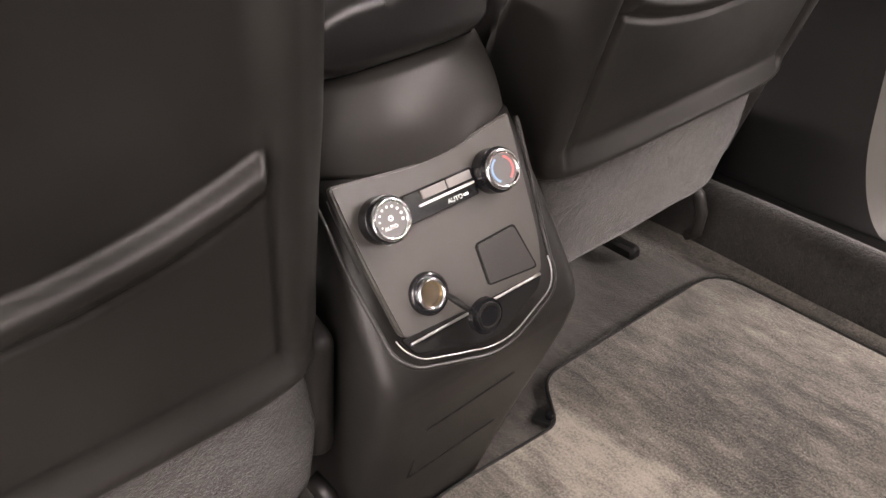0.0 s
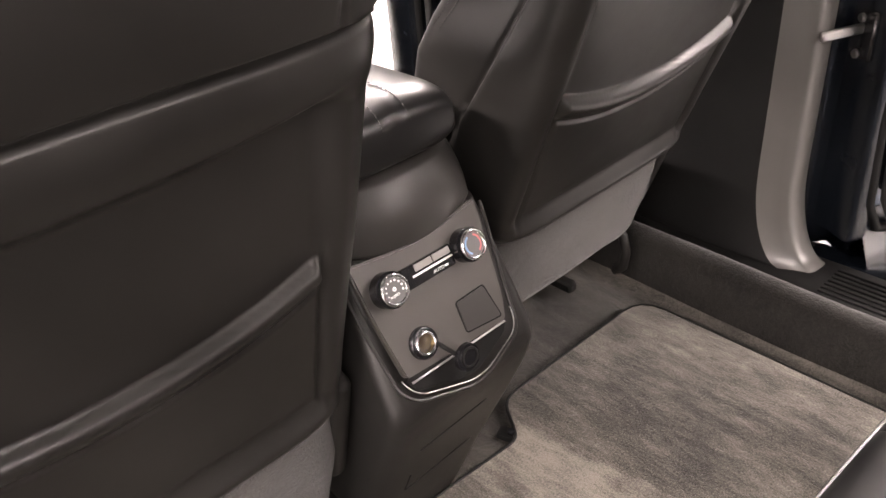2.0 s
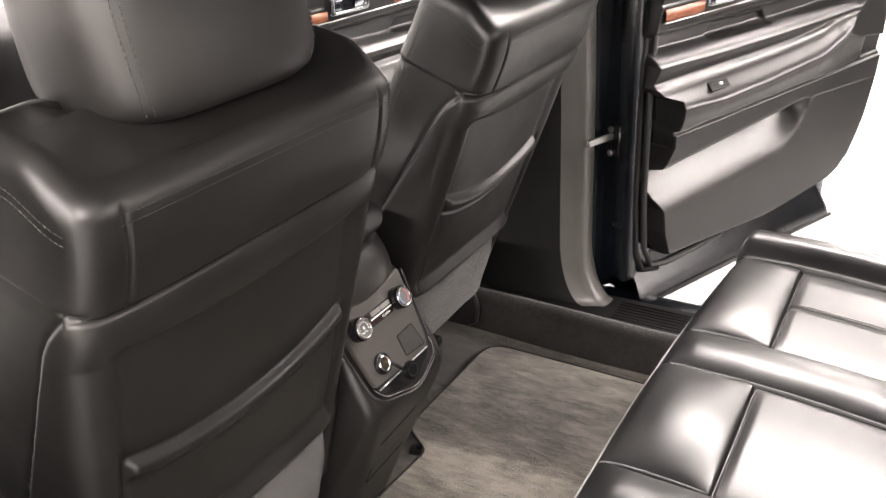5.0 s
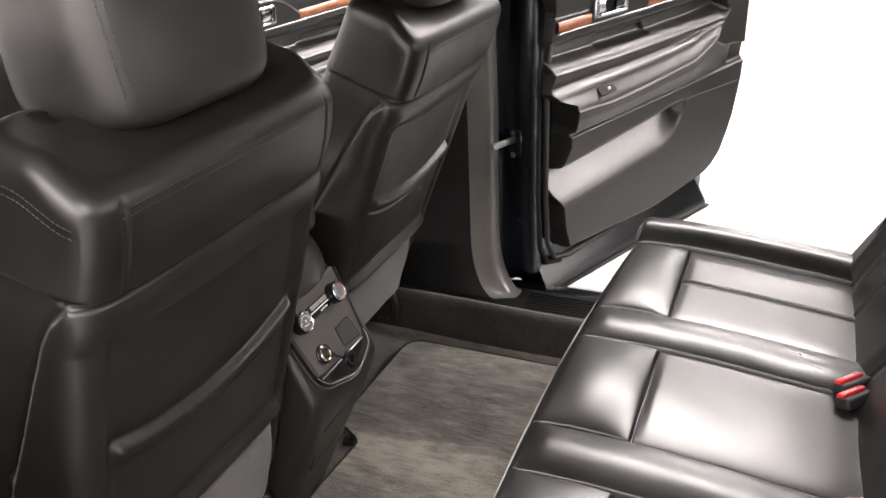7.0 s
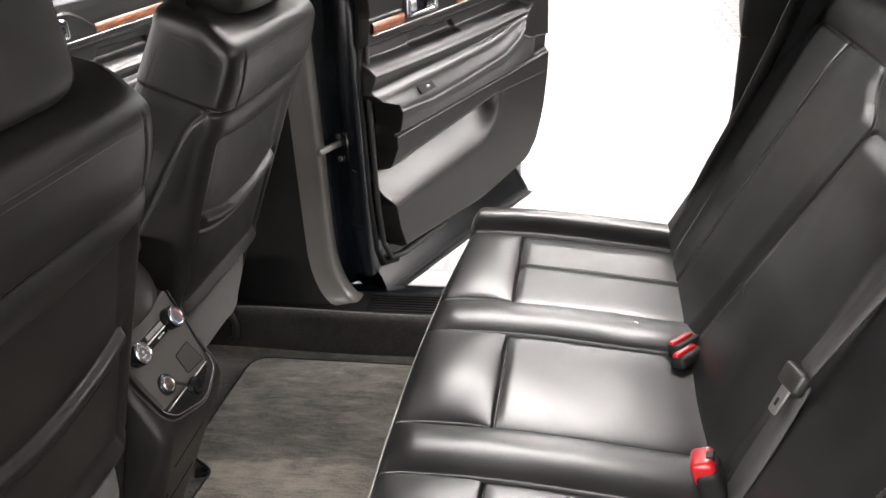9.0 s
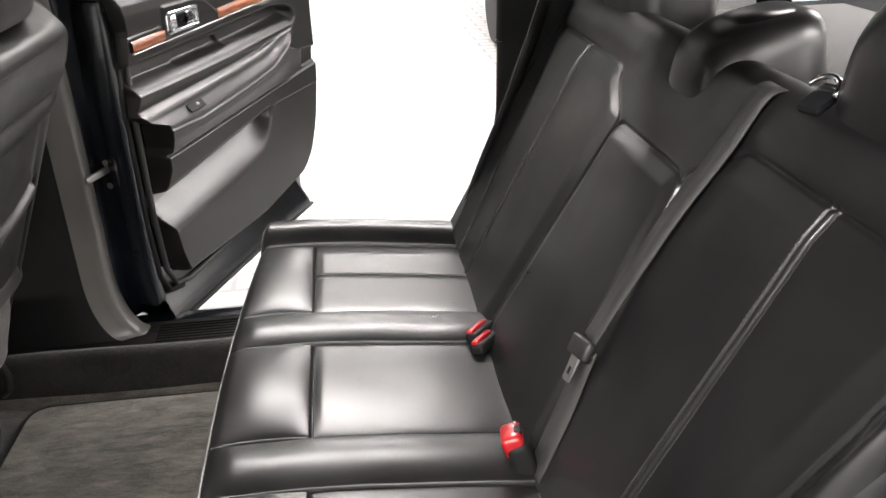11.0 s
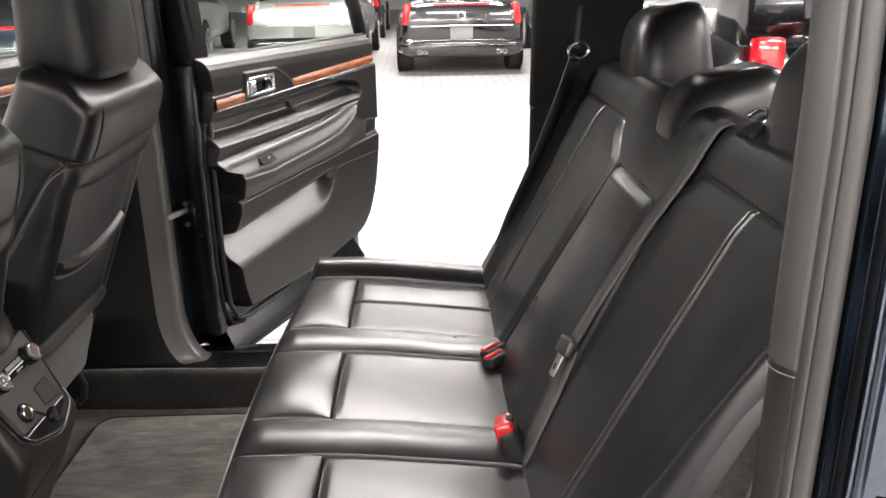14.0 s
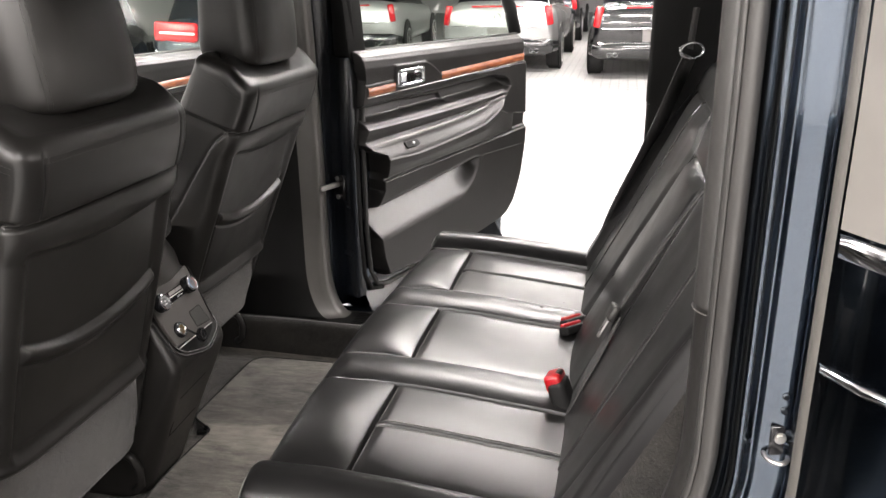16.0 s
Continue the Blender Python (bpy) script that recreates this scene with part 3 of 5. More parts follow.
# thin pale tube that paints the glint on top of the leather welt
part("welt_thread", tube([(float(x) - 0.0012, y, float(z) + 0.0014) for x, y, z in zip(XF, ys, Zt[0])], 0.0009, 5), M_WELT_GLINT, bench, "pale line painting the highlight along the welt")
for off in (-0.4015, -0.3805, 0.3805, 0.4015):
    yy = YB + off
    line = [(x, yy, float(bench_height(np.array(x), np.array(yy))) + 0.0004) for x in np.linspace(0.165, 0.50, 50)]
    part("stitching", stitches(line, 0.005, 0.0015, 0.0008), M_THREAD, bench, "grey twin stitching")

for y_a, y_b in ((-0.125, 0.125), (-0.54, -0.41), (-0.372, -0.25), (0.25, 0.372), (0.41, 0.54)):
    line = [(0.1570, YB + q, float(bench_height(np.array(0.1570), np.array(YB + q))) + 0.0003) for q in np.linspace(y_a, y_b, 40)]
    part("stitching", stitches(line, 0.005, 0.0015, 0.0006), M_THREAD, bench, "grey stitching behind the front roll")

# backrest, laid on its reclined plane
TB = radians(27.5)
BU, BN, BP = np.array([math.sin(TB), 0, math.cos(TB)]), np.array([-math.cos(TB), 0, math.sin(TB)]), np.array([0.488, 0, 0.69])


def corner(p, q, r):
    """Distance inside a shape with a rounded corner, from the distances to its two sides."""
    both = (p < r) & (q < r)
    return np.where(both, r - np.hypot(np.minimum(p, r) - r, np.minimum(q, r) - r), np.minimum(p, q))


def back_depth(y, s):
    a = np.abs(y + 0.02)
    hw = 0.138 + np.clip(0.43 - s, 0, 1) * 0.11
    inner = np.where(s < 0.43, hw, 0.138 + 0.067 * smooth(0.43, 0.49, s))
    outer = 0.545 + 0.16 * s
    below = smooth(0.515, 0.50, s)
    mid = 1.0 * corner(hw - a, 0.432 - s, 0.030)
    ins = corner(np.minimum(a - inner, outer - a), 0.507 - s, 0.045)
    d = 0.009 * smooth(0.0, 0.032, mid) + 0.006 * smooth(0.0, 0.045, ins) + 0.004 * np.cos(np.clip(a / 0.2, 0, 1) * np.pi) * smooth(0.0, 0.02, mid)
    d = d - 0.005 * groove(ins, 0.0028) - 0.005 * groove(mid, 0.0028)
    d = d - 0.004 * (groove(a - 0.412, 0.0018) + groove(a - 0.426, 0.0018)) * below + 0.0022 * groove(a - 0.419, 0.0045) * below
    d = d + 0.022 * smooth(0.0, 0.035, a - outer) * smooth(0.60, 0.48, s)
    d = d + 0.006 * np.sin(np.clip((s - 0.507) / 0.07, 0, 1) * np.pi) * smooth(0.1, 0.2, a)
    edge = np.clip((a - 0.625) / 0.045, 0, 1)
    d = d - 0.10 * (1 - np.sqrt(np.maximum(0, 1 - edge**2))) + 0.0014 * wrinkle(s * 1.2, y)
    return d


ys2 = finer(np.linspace(-0.69, 0.65, 520), [-0.02 + k * q for k in (-1, 1) for q in (0.412, 0.419, 0.426)])
ss = np.linspace(-0.06, 0.56, 250)
S, Y2 = np.meshgrid(ss, ys2, indexing="ij")
D2 = back_depth(Y2, S)
pts = BP + S[..., None] * BU + D2[..., None] * BN
pts[..., 1] = Y2
rows = [pts]
R = 0.045
for ph in np.linspace(0, 1, 9)[1:]:
    fi = ph * math.pi / 2
    q = BP + (0.56 + R * math.sin(fi)) * BU + (D2[-1][:, None] - R * (1 - math.cos(fi))) * BN
    q[:, 1] = ys2
    rows.append(q[None])
for b in (0.05, 0.11):
    q = BP + (0.56 + R) * BU + (D2[-1][:, None] - R - b) * BN
    q[:, 1] = ys2
    rows.append(q[None])
part("backrest", sheet(np.concatenate(rows), True), M_LEATHER, bench)
for off in (-0.4295, -0.4085, 0.4085, 0.4295):
    line = []
    for s in np.linspace(0.04, 0.50, 60):
        y = -0.02 + off
        q = BP + s * BU + (float(back_depth(np.array(y), np.array(s))) + 0.0004) * BN
        line.append((q[0], y, q[2]))
    part("stitching", stitches(line, 0.004, 0.002, 0.0007), M_THREAD_DARK, bench, "dark twin stitching")


def bolster_row(s, lift):
    """One level of the narrow side piece between the rear backrest and the door opening."""
    out = []
    for y, d in ((-0.624, -0.030), (-0.630, -0.004), (-0.636, 0.008), (-0.645, 0.014), (-0.656, 0.014), (-0.668, 0.007), (-0.680, -0.006), (-0.690, -0.025), (-0.697, -0.055)):
        q = BP + s * BU + (d - lift) * BN
        out.append((q[0], y - 0.004 * math.sin(9 * s), q[2]))
    return out


tops = [(s, 0.0) for s in np.linspace(-0.08, 0.385, 40)] + [(0.385 + 0.035 * math.sin(f), 0.045 * (1 - math.cos(f))) for f in np.linspace(0, math.pi / 2, 9)[1:]]
side_ = np.array([bolster_row(s, k) for s, k in tops])
part("side_bolster", sheet(side_, True), M_LEATHER, bench, "narrow black leather side bolster")
strip_ = side_[:36, 6:9].copy() + 0.0014 * BN
strip_[:, :, 1] -= 0.001
part("mesh_strip", sheet(strip_, True), M_CARPET, bench, "grey woven strip on the outer face of the bolster")


def head_ring(w, h, d, t, k=64, taper=0.07):
    """One level of a padded head restraint, t from 0 (bottom) to 1."""
    c = 2 * t - 1
    sc = max(0.02, (1 - abs(c) ** (9 if c < 0 else 4.5))) ** 0.45
    ww = w / 2 * (0.93 + 0.07 * math.sin(math.pi * t) - taper * t) * (0.62 + 0.38 * sc)
    dd = d / 2 * (0.30 + 0.70 * sc) * (1 - 0.18 * t)
    out = []
    for a in np.linspace(0, 2 * math.pi, k, endpoint=False):
        ca, sa = math.cos(a), math.sin(a)
        x = dd * math.copysign(abs(ca) ** (2 / 3.6), ca) + 0.010 * math.cos(math.pi * sa / 2) * (ca > 0) - 0.03 * t * t
        out.append((x, ww * math.copysign(abs(sa) ** (2 / 4.2), sa), h * t))
    return out


def head_pad(w, h, d, taper=0.07):
    ts = (1 - np.cos(np.linspace(0, math.pi, 40))) / 2
    return capped(np.array([head_ring(w, h, d, float(t), 64, taper) for t in ts]))


def head_point(w, h, d, t, sign, off):
    """A point on the rear corner seam of a head restraint."""
    r = head_ring(w, h, d, float(t), 256)
    i = int(256 * (0.115 + off / 0.5)) * sign
    x, y, z = r[i % 256]
    return (x + 0.0006, y + sign * 0.0006, z)


for yy, w, h, d, x, z in ((-0.425, 0.250, 0.180, 0.17, 0.855, 1.168), (0.385, 0.250, 0.180, 0.17, 0.855, 1.168), (-0.02, 0.210, 0.135, 0.20, 0.835, 1.122)):
    hr = part("headrest", head_pad(w, h, d, 0.24 if h > 0.15 else 0.30), M_LEATHER, bench, "padded black leather head restraint")
    hr.matrix_basis = pose(x, yy, z, 0, 12, 180)
    for dy in (-0.05, 0.05):
        part("headrest_post", tube([(x - 0.03, yy + dy, z - 0.07), (x - 0.01, yy + dy, z - 0.02), (x + 0.01, yy + dy, z + 0.03)], 0.006, 8), M_CHROME, bench)

# front seats --------------------------------------------------------------
TH = radians(21.5)
FU, FN = np.array([math.sin(TH), 0, math.cos(TH)]), np.array([math.cos(TH), 0, -math.sin(TH)])


def seat_width(s):
    return np.interp(s, [-0.46, -0.27, -0.2, 0.0, 0.2, 0.34], [0.205, 0.224, 0.238, 0.247, 0.247, 0.240])


def rear_line(s):
    return -0.04 * np.maximum(s, 0) ** 2 - 0.10 * np.maximum(-s - 0.22, 0)


def seat_detail(w, s):
    a = np.abs(w)
    # upper leather wraps over a hard lower shell at s = 0.222
    d = 0.009 * smooth(0.219, 0.224, s) - 0.009 * groove(s - 0.2175, 0.0035)
    d = d + 0.006 * np.sin(np.pi * np.clip((0.216 - s) / 0.062, 0, 1) ** 0.8)
    d = d - 0.0035 * groove(a - 0.192, 0.0026) * smooth(0.222, 0.23, s) * smooth(0.335, 0.325, s)
    d = d + 0.005 * np.sin(np.clip((s - 0.222) / 0.11, 0, 1) * np.pi)
    # shallow dish in the shell, above the pocket
    dish = smooth(0.0, 0.024, 0.158 + 0.02 * (a / 0.2) ** 2 - s) * smooth(0.0, 0.03, s + 0.235) * smooth(0.0, 0.035, 0.215 - a)
    d = d - 0.016 * dish
    # pocket: a slack panel with a rolled top edge
    lip = -0.042 + 0.038 * (a / 0.19) ** 2
    pocket = smooth(0.003, -0.003, s - lip) * smooth(0.0, 0.010, 0.193 - a) * smooth(0.0, 0.04, s + 0.235)
    d = d + pocket * (0.006 + 0.010 * groove(s - lip + 0.011, 0.014))
    d = d - 0.004 * groove(s - lip + 0.034, 0.003) * smooth(0.0, 0.01, 0.193 - a)
    d = d - 0.004 * groove(a - 0.195, 0.003) * smooth(0.02, -0.01, s) * smooth(0.0, 0.03, s + 0.24)
    d = d + 0.006 * groove(s + 0.238, 0.011) - 0.008 * smooth(-0.246, -0.254, s)
    return d + 0.0008 * wrinkle(w * 0.7, s * 0.7)


def shoulder(w, n):
    """Raised front of the shoulders and the dip under the head restraint."""
    a = np.abs(w)
    return 0.022 * smooth(0.10, 0.17, a) * smooth(-0.015, -0.080, n) - 0.014 * smooth(0.15, 0.09, a) * smooth(-0.015, -0.05, n)


def build_front_seat(name, m, label):
    ob = thing(name, label, "car seat", "front seats", m)
    # back: rings across the seat, from the foot of the back to its shoulders
    ss_ = np.linspace(-0.254, 0.318, 210)
    wide_th = 2 * math.pi * np.arange(6001) / 6000
    ww = 0.245 * np.sign(np.sin(wide_th)) * np.abs(np.sin(wide_th)) ** (2 / 7.5)
    nn_ = 0.10 * np.sign(np.cos(wide_th)) * np.abs(np.cos(wide_th)) ** (2 / 6.0)
    run_ = np.concatenate([[0], np.cumsum(np.hypot(np.diff(ww), np.diff(nn_)))])
    th = np.interp(np.arange(440) / 440 * run_[-1], run_, wide_th)
    rings = []
    caps = [(0.318 + 0.028 * math.sin(f), 0.028 * (1 - math.cos(f))) for f in np.linspace(0, math.pi / 2, 9)[1:]]
    for s, shrink in [(s, 0.0) for s in ss_] + caps:
        W = float(seat_width(s)) - shrink
        Dp = float(np.interp(s, [-0.27, -0.22, -0.15, -0.06, 0.0, 0.06, 0.12, 0.20, 0.31], [0.175, 0.215, 0.240, 0.245, 0.228, 0.205, 0.185, 0.175, 0.158])) - 2 * shrink
        ca, sa = np.cos(th), np.sin(th)
        w = W * np.sign(sa) * np.abs(sa) ** (2 / 7.5)
        n = Dp / 2 * np.sign(ca) * np.abs(ca) ** (2 / 6.0)
        face = np.clip(ca / 0.45, 0, 1)
        q = Dp / 2 - n
        side = smooth(0.25, 0.6, np.abs(sa))
        # hard shell edge that runs down and forward over the flanks
        edge_q = float(np.interp(s, [-0.30, -0.106, 0.002, 0.10, 0.163, 0.187, 0.207, 0.222, 0.234], [0.160, 0.117, 0.089, 0.067, 0.052, 0.043, 0.030, 0.014, 0.002]))
        if s < 0.234:
            ahead = smooth(0.0, 0.006, q - edge_q) * float(smooth(0.232, 0.221, s))
            w = w - np.sign(sa) * side * (0.009 * ahead + 0.003 * groove(q - edge_q - 0.005, 0.005) * float(smooth(0.232, 0.221, s)))
        n = n - Dp / 2 - shrink + float(rear_line(s)) + np.where(ca > 0, seat_detail(w, s) * smooth(0, 1, face), 0)
        lift = float(smooth(0.25, 0.335, s)) * shoulder(w, n)
        p = (s + lift)[:, None] * FU[None] + n[:, None] * FN[None]
        p[:, 1] = w
        rings.append(p)
    part("backrest", capped(np.array(rings)), M_LEATHER_BACK, ob, "black leather seat back with a map pocket")
    # carpeted lower panel behind the cushion
    rr = []
    for s in np.linspace(-0.437, -0.24, 28):
        W = 0.236 - 0.012 * max(0.0, -0.36 - s) / 0.07
        ring_ = []
        for a in np.linspace(0, 2 * math.pi, 60, endpoint=False):
            ca, sa = math.cos(a), math.sin(a)
            w = W * math.copysign(abs(sa) ** 0.35, sa)
            n = -0.088 + 0.066 * math.copysign(abs(ca) ** 0.4, ca) + 0.14 * max(0.0, -0.255 - s) + 0.0015 * math.sin(9 * w / 0.2 + 40 * s)
            q = s * FU + n * FN
            ring_.append((q[0], w, q[2]))
        rr.append(ring_)
    part("lower_panel", capped(np.array(rr)), M_CARPET_BACK, ob, "grey carpeted lower back panel")
    # rounded recliner cover beside the carpeted panel
    for dy in (-0.238, 0.238):
        part("recliner_cover", block(0.085, 0.030, 0.190, 0.013, 3, Matrix(((FN[0], 0, FU[0], -0.335 * FU[0] - 0.066 * FN[0]), (0, 1, 0, dy), (FN[2], 0, FU[2], -0.335 * FU[2] - 0.066 * FN[2]), (0, 0, 0, 1)))), M_PLASTIC, ob, "charcoal plastic recliner cover")
    # cushion in front of it
    part("cushion", block(0.43, 0.50, 0.15, 0.05, 4, pose(-0.440, 0, -0.30, 0, -4, 0)), M_LEATHER, ob, "black leather seat cushion")
    for dy in (-0.19, 0.19):
        part("seat_rail", block(0.38, 0.026, 0.026, 0.006, 1, pose(-0.48, dy, -0.605, 0, 0, 0)), M_BLACK, ob, "black seat rail")
        part("rail_leg", block(0.05, 0.04, 0.16, 0.006, 1, pose(-0.36, dy, -0.50)), M_BLACK, ob)
        part("side_shield", block(0.34, 0.03, 0.13, 0.03, 3, pose(-0.44, dy * 1.36, -0.40, 0, -3, 0)), M_PLASTIC, ob, "charcoal plastic side shield")
    part("seat_lever", tube([(-0.235, 0.236, -0.455), (-0.215, 0.243, -0.475), (-0.208, 0.247, -0.51), (-0.215, 0.249, -0.55), (-0.235, 0.250, -0.565)], 0.010, 10), M_PLASTIC, ob, "curved charcoal seat lever")
    hd = part("headrest", head_pad(0.312, 0.262, 0.178), M_LEATHER_LIT, ob, "padded black leather head restraint")
    q = 0.334 * FU - 0.116 * FN
    hd.matrix_basis = pose(q[0], 0, q[2], 0, 6, 0)
    for sg in (-1, 1):
        for off in (-0.004, 0.004):
            part("stitching", stitches([head_point(0.312, 0.262, 0.178, t, sg, off) for t in np.linspace(0.06, 0.93, 50)], 0.004, 0.002, 0.0007), M_THREAD_DARK, hd, "dark stitching")
    for dy in (-0.06, 0.06):
        a, b = 0.32 * FU - 0.115 * FN, 0.42 * FU - 0.115 * FN
        part("headrest_post", tube([(a[0], dy, a[2]), ((a[0] + b[0]) / 2, dy, (a[2] + b[2]) / 2), (b[0], dy, b[2])], 0.006, 10), M_CHROME, ob)
    # twin stitches down the front of the flanks
    for off in (0.0, 0.010):
        for sg in (-1, 1):
            line = []
            for s in np.linspace(0.30, 0.0, 50):
                Dp = float(np.interp(s, [-0.27, -0.22, -0.15, -0.06, 0.0, 0.06, 0.12, 0.20, 0.31], [0.175, 0.215, 0.240, 0.245, 0.228, 0.205, 0.185, 0.175, 0.158]))
                q = s * FU + (-Dp + 0.034 + off + float(rear_line(s))) * FN
                line.append((q[0], sg * (float(seat_width(s)) - (0.0088 if s < 0.21 else 0.0005)), q[2]))
            part("stitching", stitches(line, 0.004, 0.002, 0.0006), M_THREAD_DARK, ob, "dark twin stitching")
    # stitches along the top of the flanks
    for off in (0.0, 0.009):
        for sg in (-1, 1):
            line = []
            for k in np.linspace(0, 1, 24):
                q = (0.312 - off + float(smooth(0.25, 0.335, 0.312)) * float(shoulder(np.array(0.24), np.array(-0.012 - 0.115 * k)))) * FU + (-0.012 - 0.115 * k + float(rear_line(0.31))) * FN
                line.append((q[0], sg * (float(seat_width(0.31)) - 0.0015 + 0.003 * math.sin(math.pi * k)), q[2]))
            part("stitching", stitches(line, 0.004, 0.002, 0.0006), M_THREAD_DARK, ob, "dark twin stitching")
    # stitches on the shoulder seams
    for s, off in ((0.317, 0.003), (0.326, 0.003)):
        line = []
        for w in np.linspace(-0.20, 0.20, 70):
            nn = float(rear_line(s) + seat_detail(np.array(w), np.array(s))) + 0.0015
            q = s * FU + nn * FN
            line.append((q[0], w, q[2]))
        part("stitching", stitches(line, 0.004, 0.002, 0.0004), M_THREAD_DARK, ob, "dark stitching")
    return ob


FS = build_front_seat("front_seat", pose(-0.415, 0.395, 0.872), "black leather front passenger seat seen from behind")
copy_thing(FS, pose(-0.362, -0.382, 0.870, 0, -6.0, 0))["label"] = "black leather driver's seat seen from behind, set further back"

M_COVER = grained("cover_plastic", (0.021, 0.0198, 0.0187), (0.028, 0.0266, 0.025), 0.40)
M_PANEL2 = grained("dome_plastic", (0.024, 0.0226, 0.021), (0.032, 0.0302, 0.028), 0.34, 900.0, 0.12)
# centre console -----------------------------------------------------------
con = thing("centre_console", "charcoal plastic centre console end with rear climate controls", "console")
rings = []
for z in np.concatenate([np.linspace(FLOOR, 0.57, 30), np.linspace(0.576, 0.62, 12), np.linspace(0.63, 0.768, 14)]):
    hw = float(np.interp(z, [0.245, 0.40, 0.52, 0.59, 0.65, 0.70, 0.768], [0.112, 0.116, 0.118, 0.120, 0.118, 0.114, 0.108]))
    xr = float(np.interp(z, [0.245, 0.40, 0.50, 0.55, 0.575, 0.59, 0.605, 0.62, 0.768], [-0.538, -0.470, -0.428, -0.408, -0.400, -0.397, -0.399, -0.405, -0.480]))
    rings.append([(x, y, z) for x, y in u_shape(xr, -1.15, hw, 0.022 + 0.03 * smooth(0.6, 0.35, z), 9)])
part("body", capped(np.array(rings)), M_PLASTIC, con)
# smooth dome between the panel and the armrest, with an overhanging lower lip
rings = []
for t in [-0.16, -0.10, 0.0, 0.04, 0.1] + list(np.linspace(0.2, 1.0, 14)):
    hw = 0.109 - 0.008 * t
    xc = -0.462 - 0.026 * t + 0.006 * math.sin(math.pi * max(0.0, t)) - (0.012 if t < -0.05 else 0.0) - (0.014 if t < -0.12 else 0.0)
    r = []
    for a in np.linspace(-1, 1, 45):
        y = hw * math.copysign(1 - (1 - abs(a)) ** 1.6, a)
        k = abs(y) / hw
        r.append((xc - 0.034 * k ** 2.2 - 0.03 * max(0.0, k - 0.93) / 0.07, y, 0.774 - 0.011 * (1 - k * k) * (1 - max(0, t)) + 0.066 * t))
    r += [(-1.1, hw, r[-1][2]), (-1.1, -hw, r[0][2])]
    rings.append(r)
part("dome", capped(np.array(rings)), M_PANEL2, con, "smooth satin charcoal dome under the armrest")
for a, b_ in (((-0.07, 0.505), (0.045, 0.515)), ((-0.068, 0.40), (0.05, 0.41)), ((-0.07, 0.40), (-0.07, 0.44))):
    ln = []
    for k in np.linspace(0, 1, 12):
        y, z = a[0] + k * (b_[0] - a[0]), a[1] + k * (b_[1] - a[1])
        xr = float(np.interp(z, [0.245, 0.40, 0.50, 0.55, 0.575], [-0.538, -0.470, -0.428, -0.408, -0.400]))
        ln.append((xr + 0.0002, y, z))
    part("cover_joint", tube(ln, 0.0012, 5), M_BLACK, con)

PT = math.atan(0.5)
# panel frame: local x across the car, local y up the panel, local z out of it
PM = Matrix.Translation((-0.432, 0, 0.690)) @ Matrix(((0, -math.sin(PT), math.cos(PT)), (1, 0, 0), (0, math.cos(PT), math.sin(PT)))).to_4x4()
panel_line = rounded([(-0.108, 0.092), (-0.104, 0.030), (-0.094, -0.050), (-0.020, -0.054), (0.064, -0.057), (0.074, -0.025), (0.086, 0.094), (-0.012, 0.080)], [0.006, 0.05, 0.008, 0.02, 0.008, 0.05, 0.006, 0.08])
part("control_panel", prism(panel_line, 0.008, 0.002, PM), M_PANEL, con, "warm grey satin control panel")
part("panel_edge", tube([tuple(PM @ Vector((x, -0.0565, 0.0085))) for x in np.linspace(-0.089, 0.060, 12)], 0.0014, 6), M_STEEL, con, "bright lower panel edge")
border = rounded([(-0.114, 0.090), (-0.110, 0.03), (-0.101, -0.056), (-0.088, -0.071), (-0.02, -0.092), (0.006, -0.092), (0.060, -0.072), (0.073, -0.054), (0.082, 0.0), (0.092, 0.09)], 0.014)
border = border[3:-3]
for keep, mt, lb in ((lambda y: y <= -0.040, M_STEEL, "thin metal trim line round the tray"), (lambda y: y > -0.046, M_BLACK, "dark side line")):
    for run_ in (border[:len(border) // 2 + 1], border[len(border) // 2:]):
        ln = [tuple(PM @ Vector((x, y, 0.006 + 0.010 * float(smooth(-0.03, -0.07, y))))) for x, y in run_ if keep(y)]
        if len(ln) > 2:
            part("panel_trim", tube(ln, 0.0007, 8), mt, con, lb)
part("panel_trim", tube([tuple(PM @ Vector((x * 1.07, y * 1.07 - 0.001, 0.002 + 0.010 * float(smooth(-0.03, -0.07, y))))) for x, y in border], 0.0022, 8), M_PLASTIC, con)
part("tray", prism(rounded([(-0.096, -0.050), (-0.086, -0.068), (-0.02, -0.089), (0.006, -0.089), (0.058, -0.069), (0.067, -0.055)], 0.006), 0.004, 0.001, PM), M_BLACK, con, "black storage tray")


def knob(x, y, name, face):
    k = part(name, disc(0.0205, 0.020, PM @ pose(x, y, 0.017), 44, 0.003), M_GLOSS_BLACK, con, "round black control knob")
    part("knob_ring", ring(0.0142, 0.0182, 0.005, PM @ pose(x, y, 0.0262)), M_CHROME, k, "chrome ring")
    part("knob_face", disc(0.0143, 0.003, PM @ pose(x, y, 0.0275), 36), face, k)
    return k


M_KNOBFACE = material("knob_face", (0.10, 0.10, 0.10), 0.25)
M_KNOBGREY = material("grey_button", (0.20, 0.19, 0.185), 0.4)
M_BLUE = material("cold_mark", (0.12, 0.22, 0.36), 0.4)
M_HOT = material("hot_mark", (0.36, 0.08, 0.08), 0.4)
kl = knob(-0.0757, 0.0510, "control_knob", M_KNOBFACE)
kr = knob(0.0440, 0.0510, "control_knob", M_KNOBFACE)

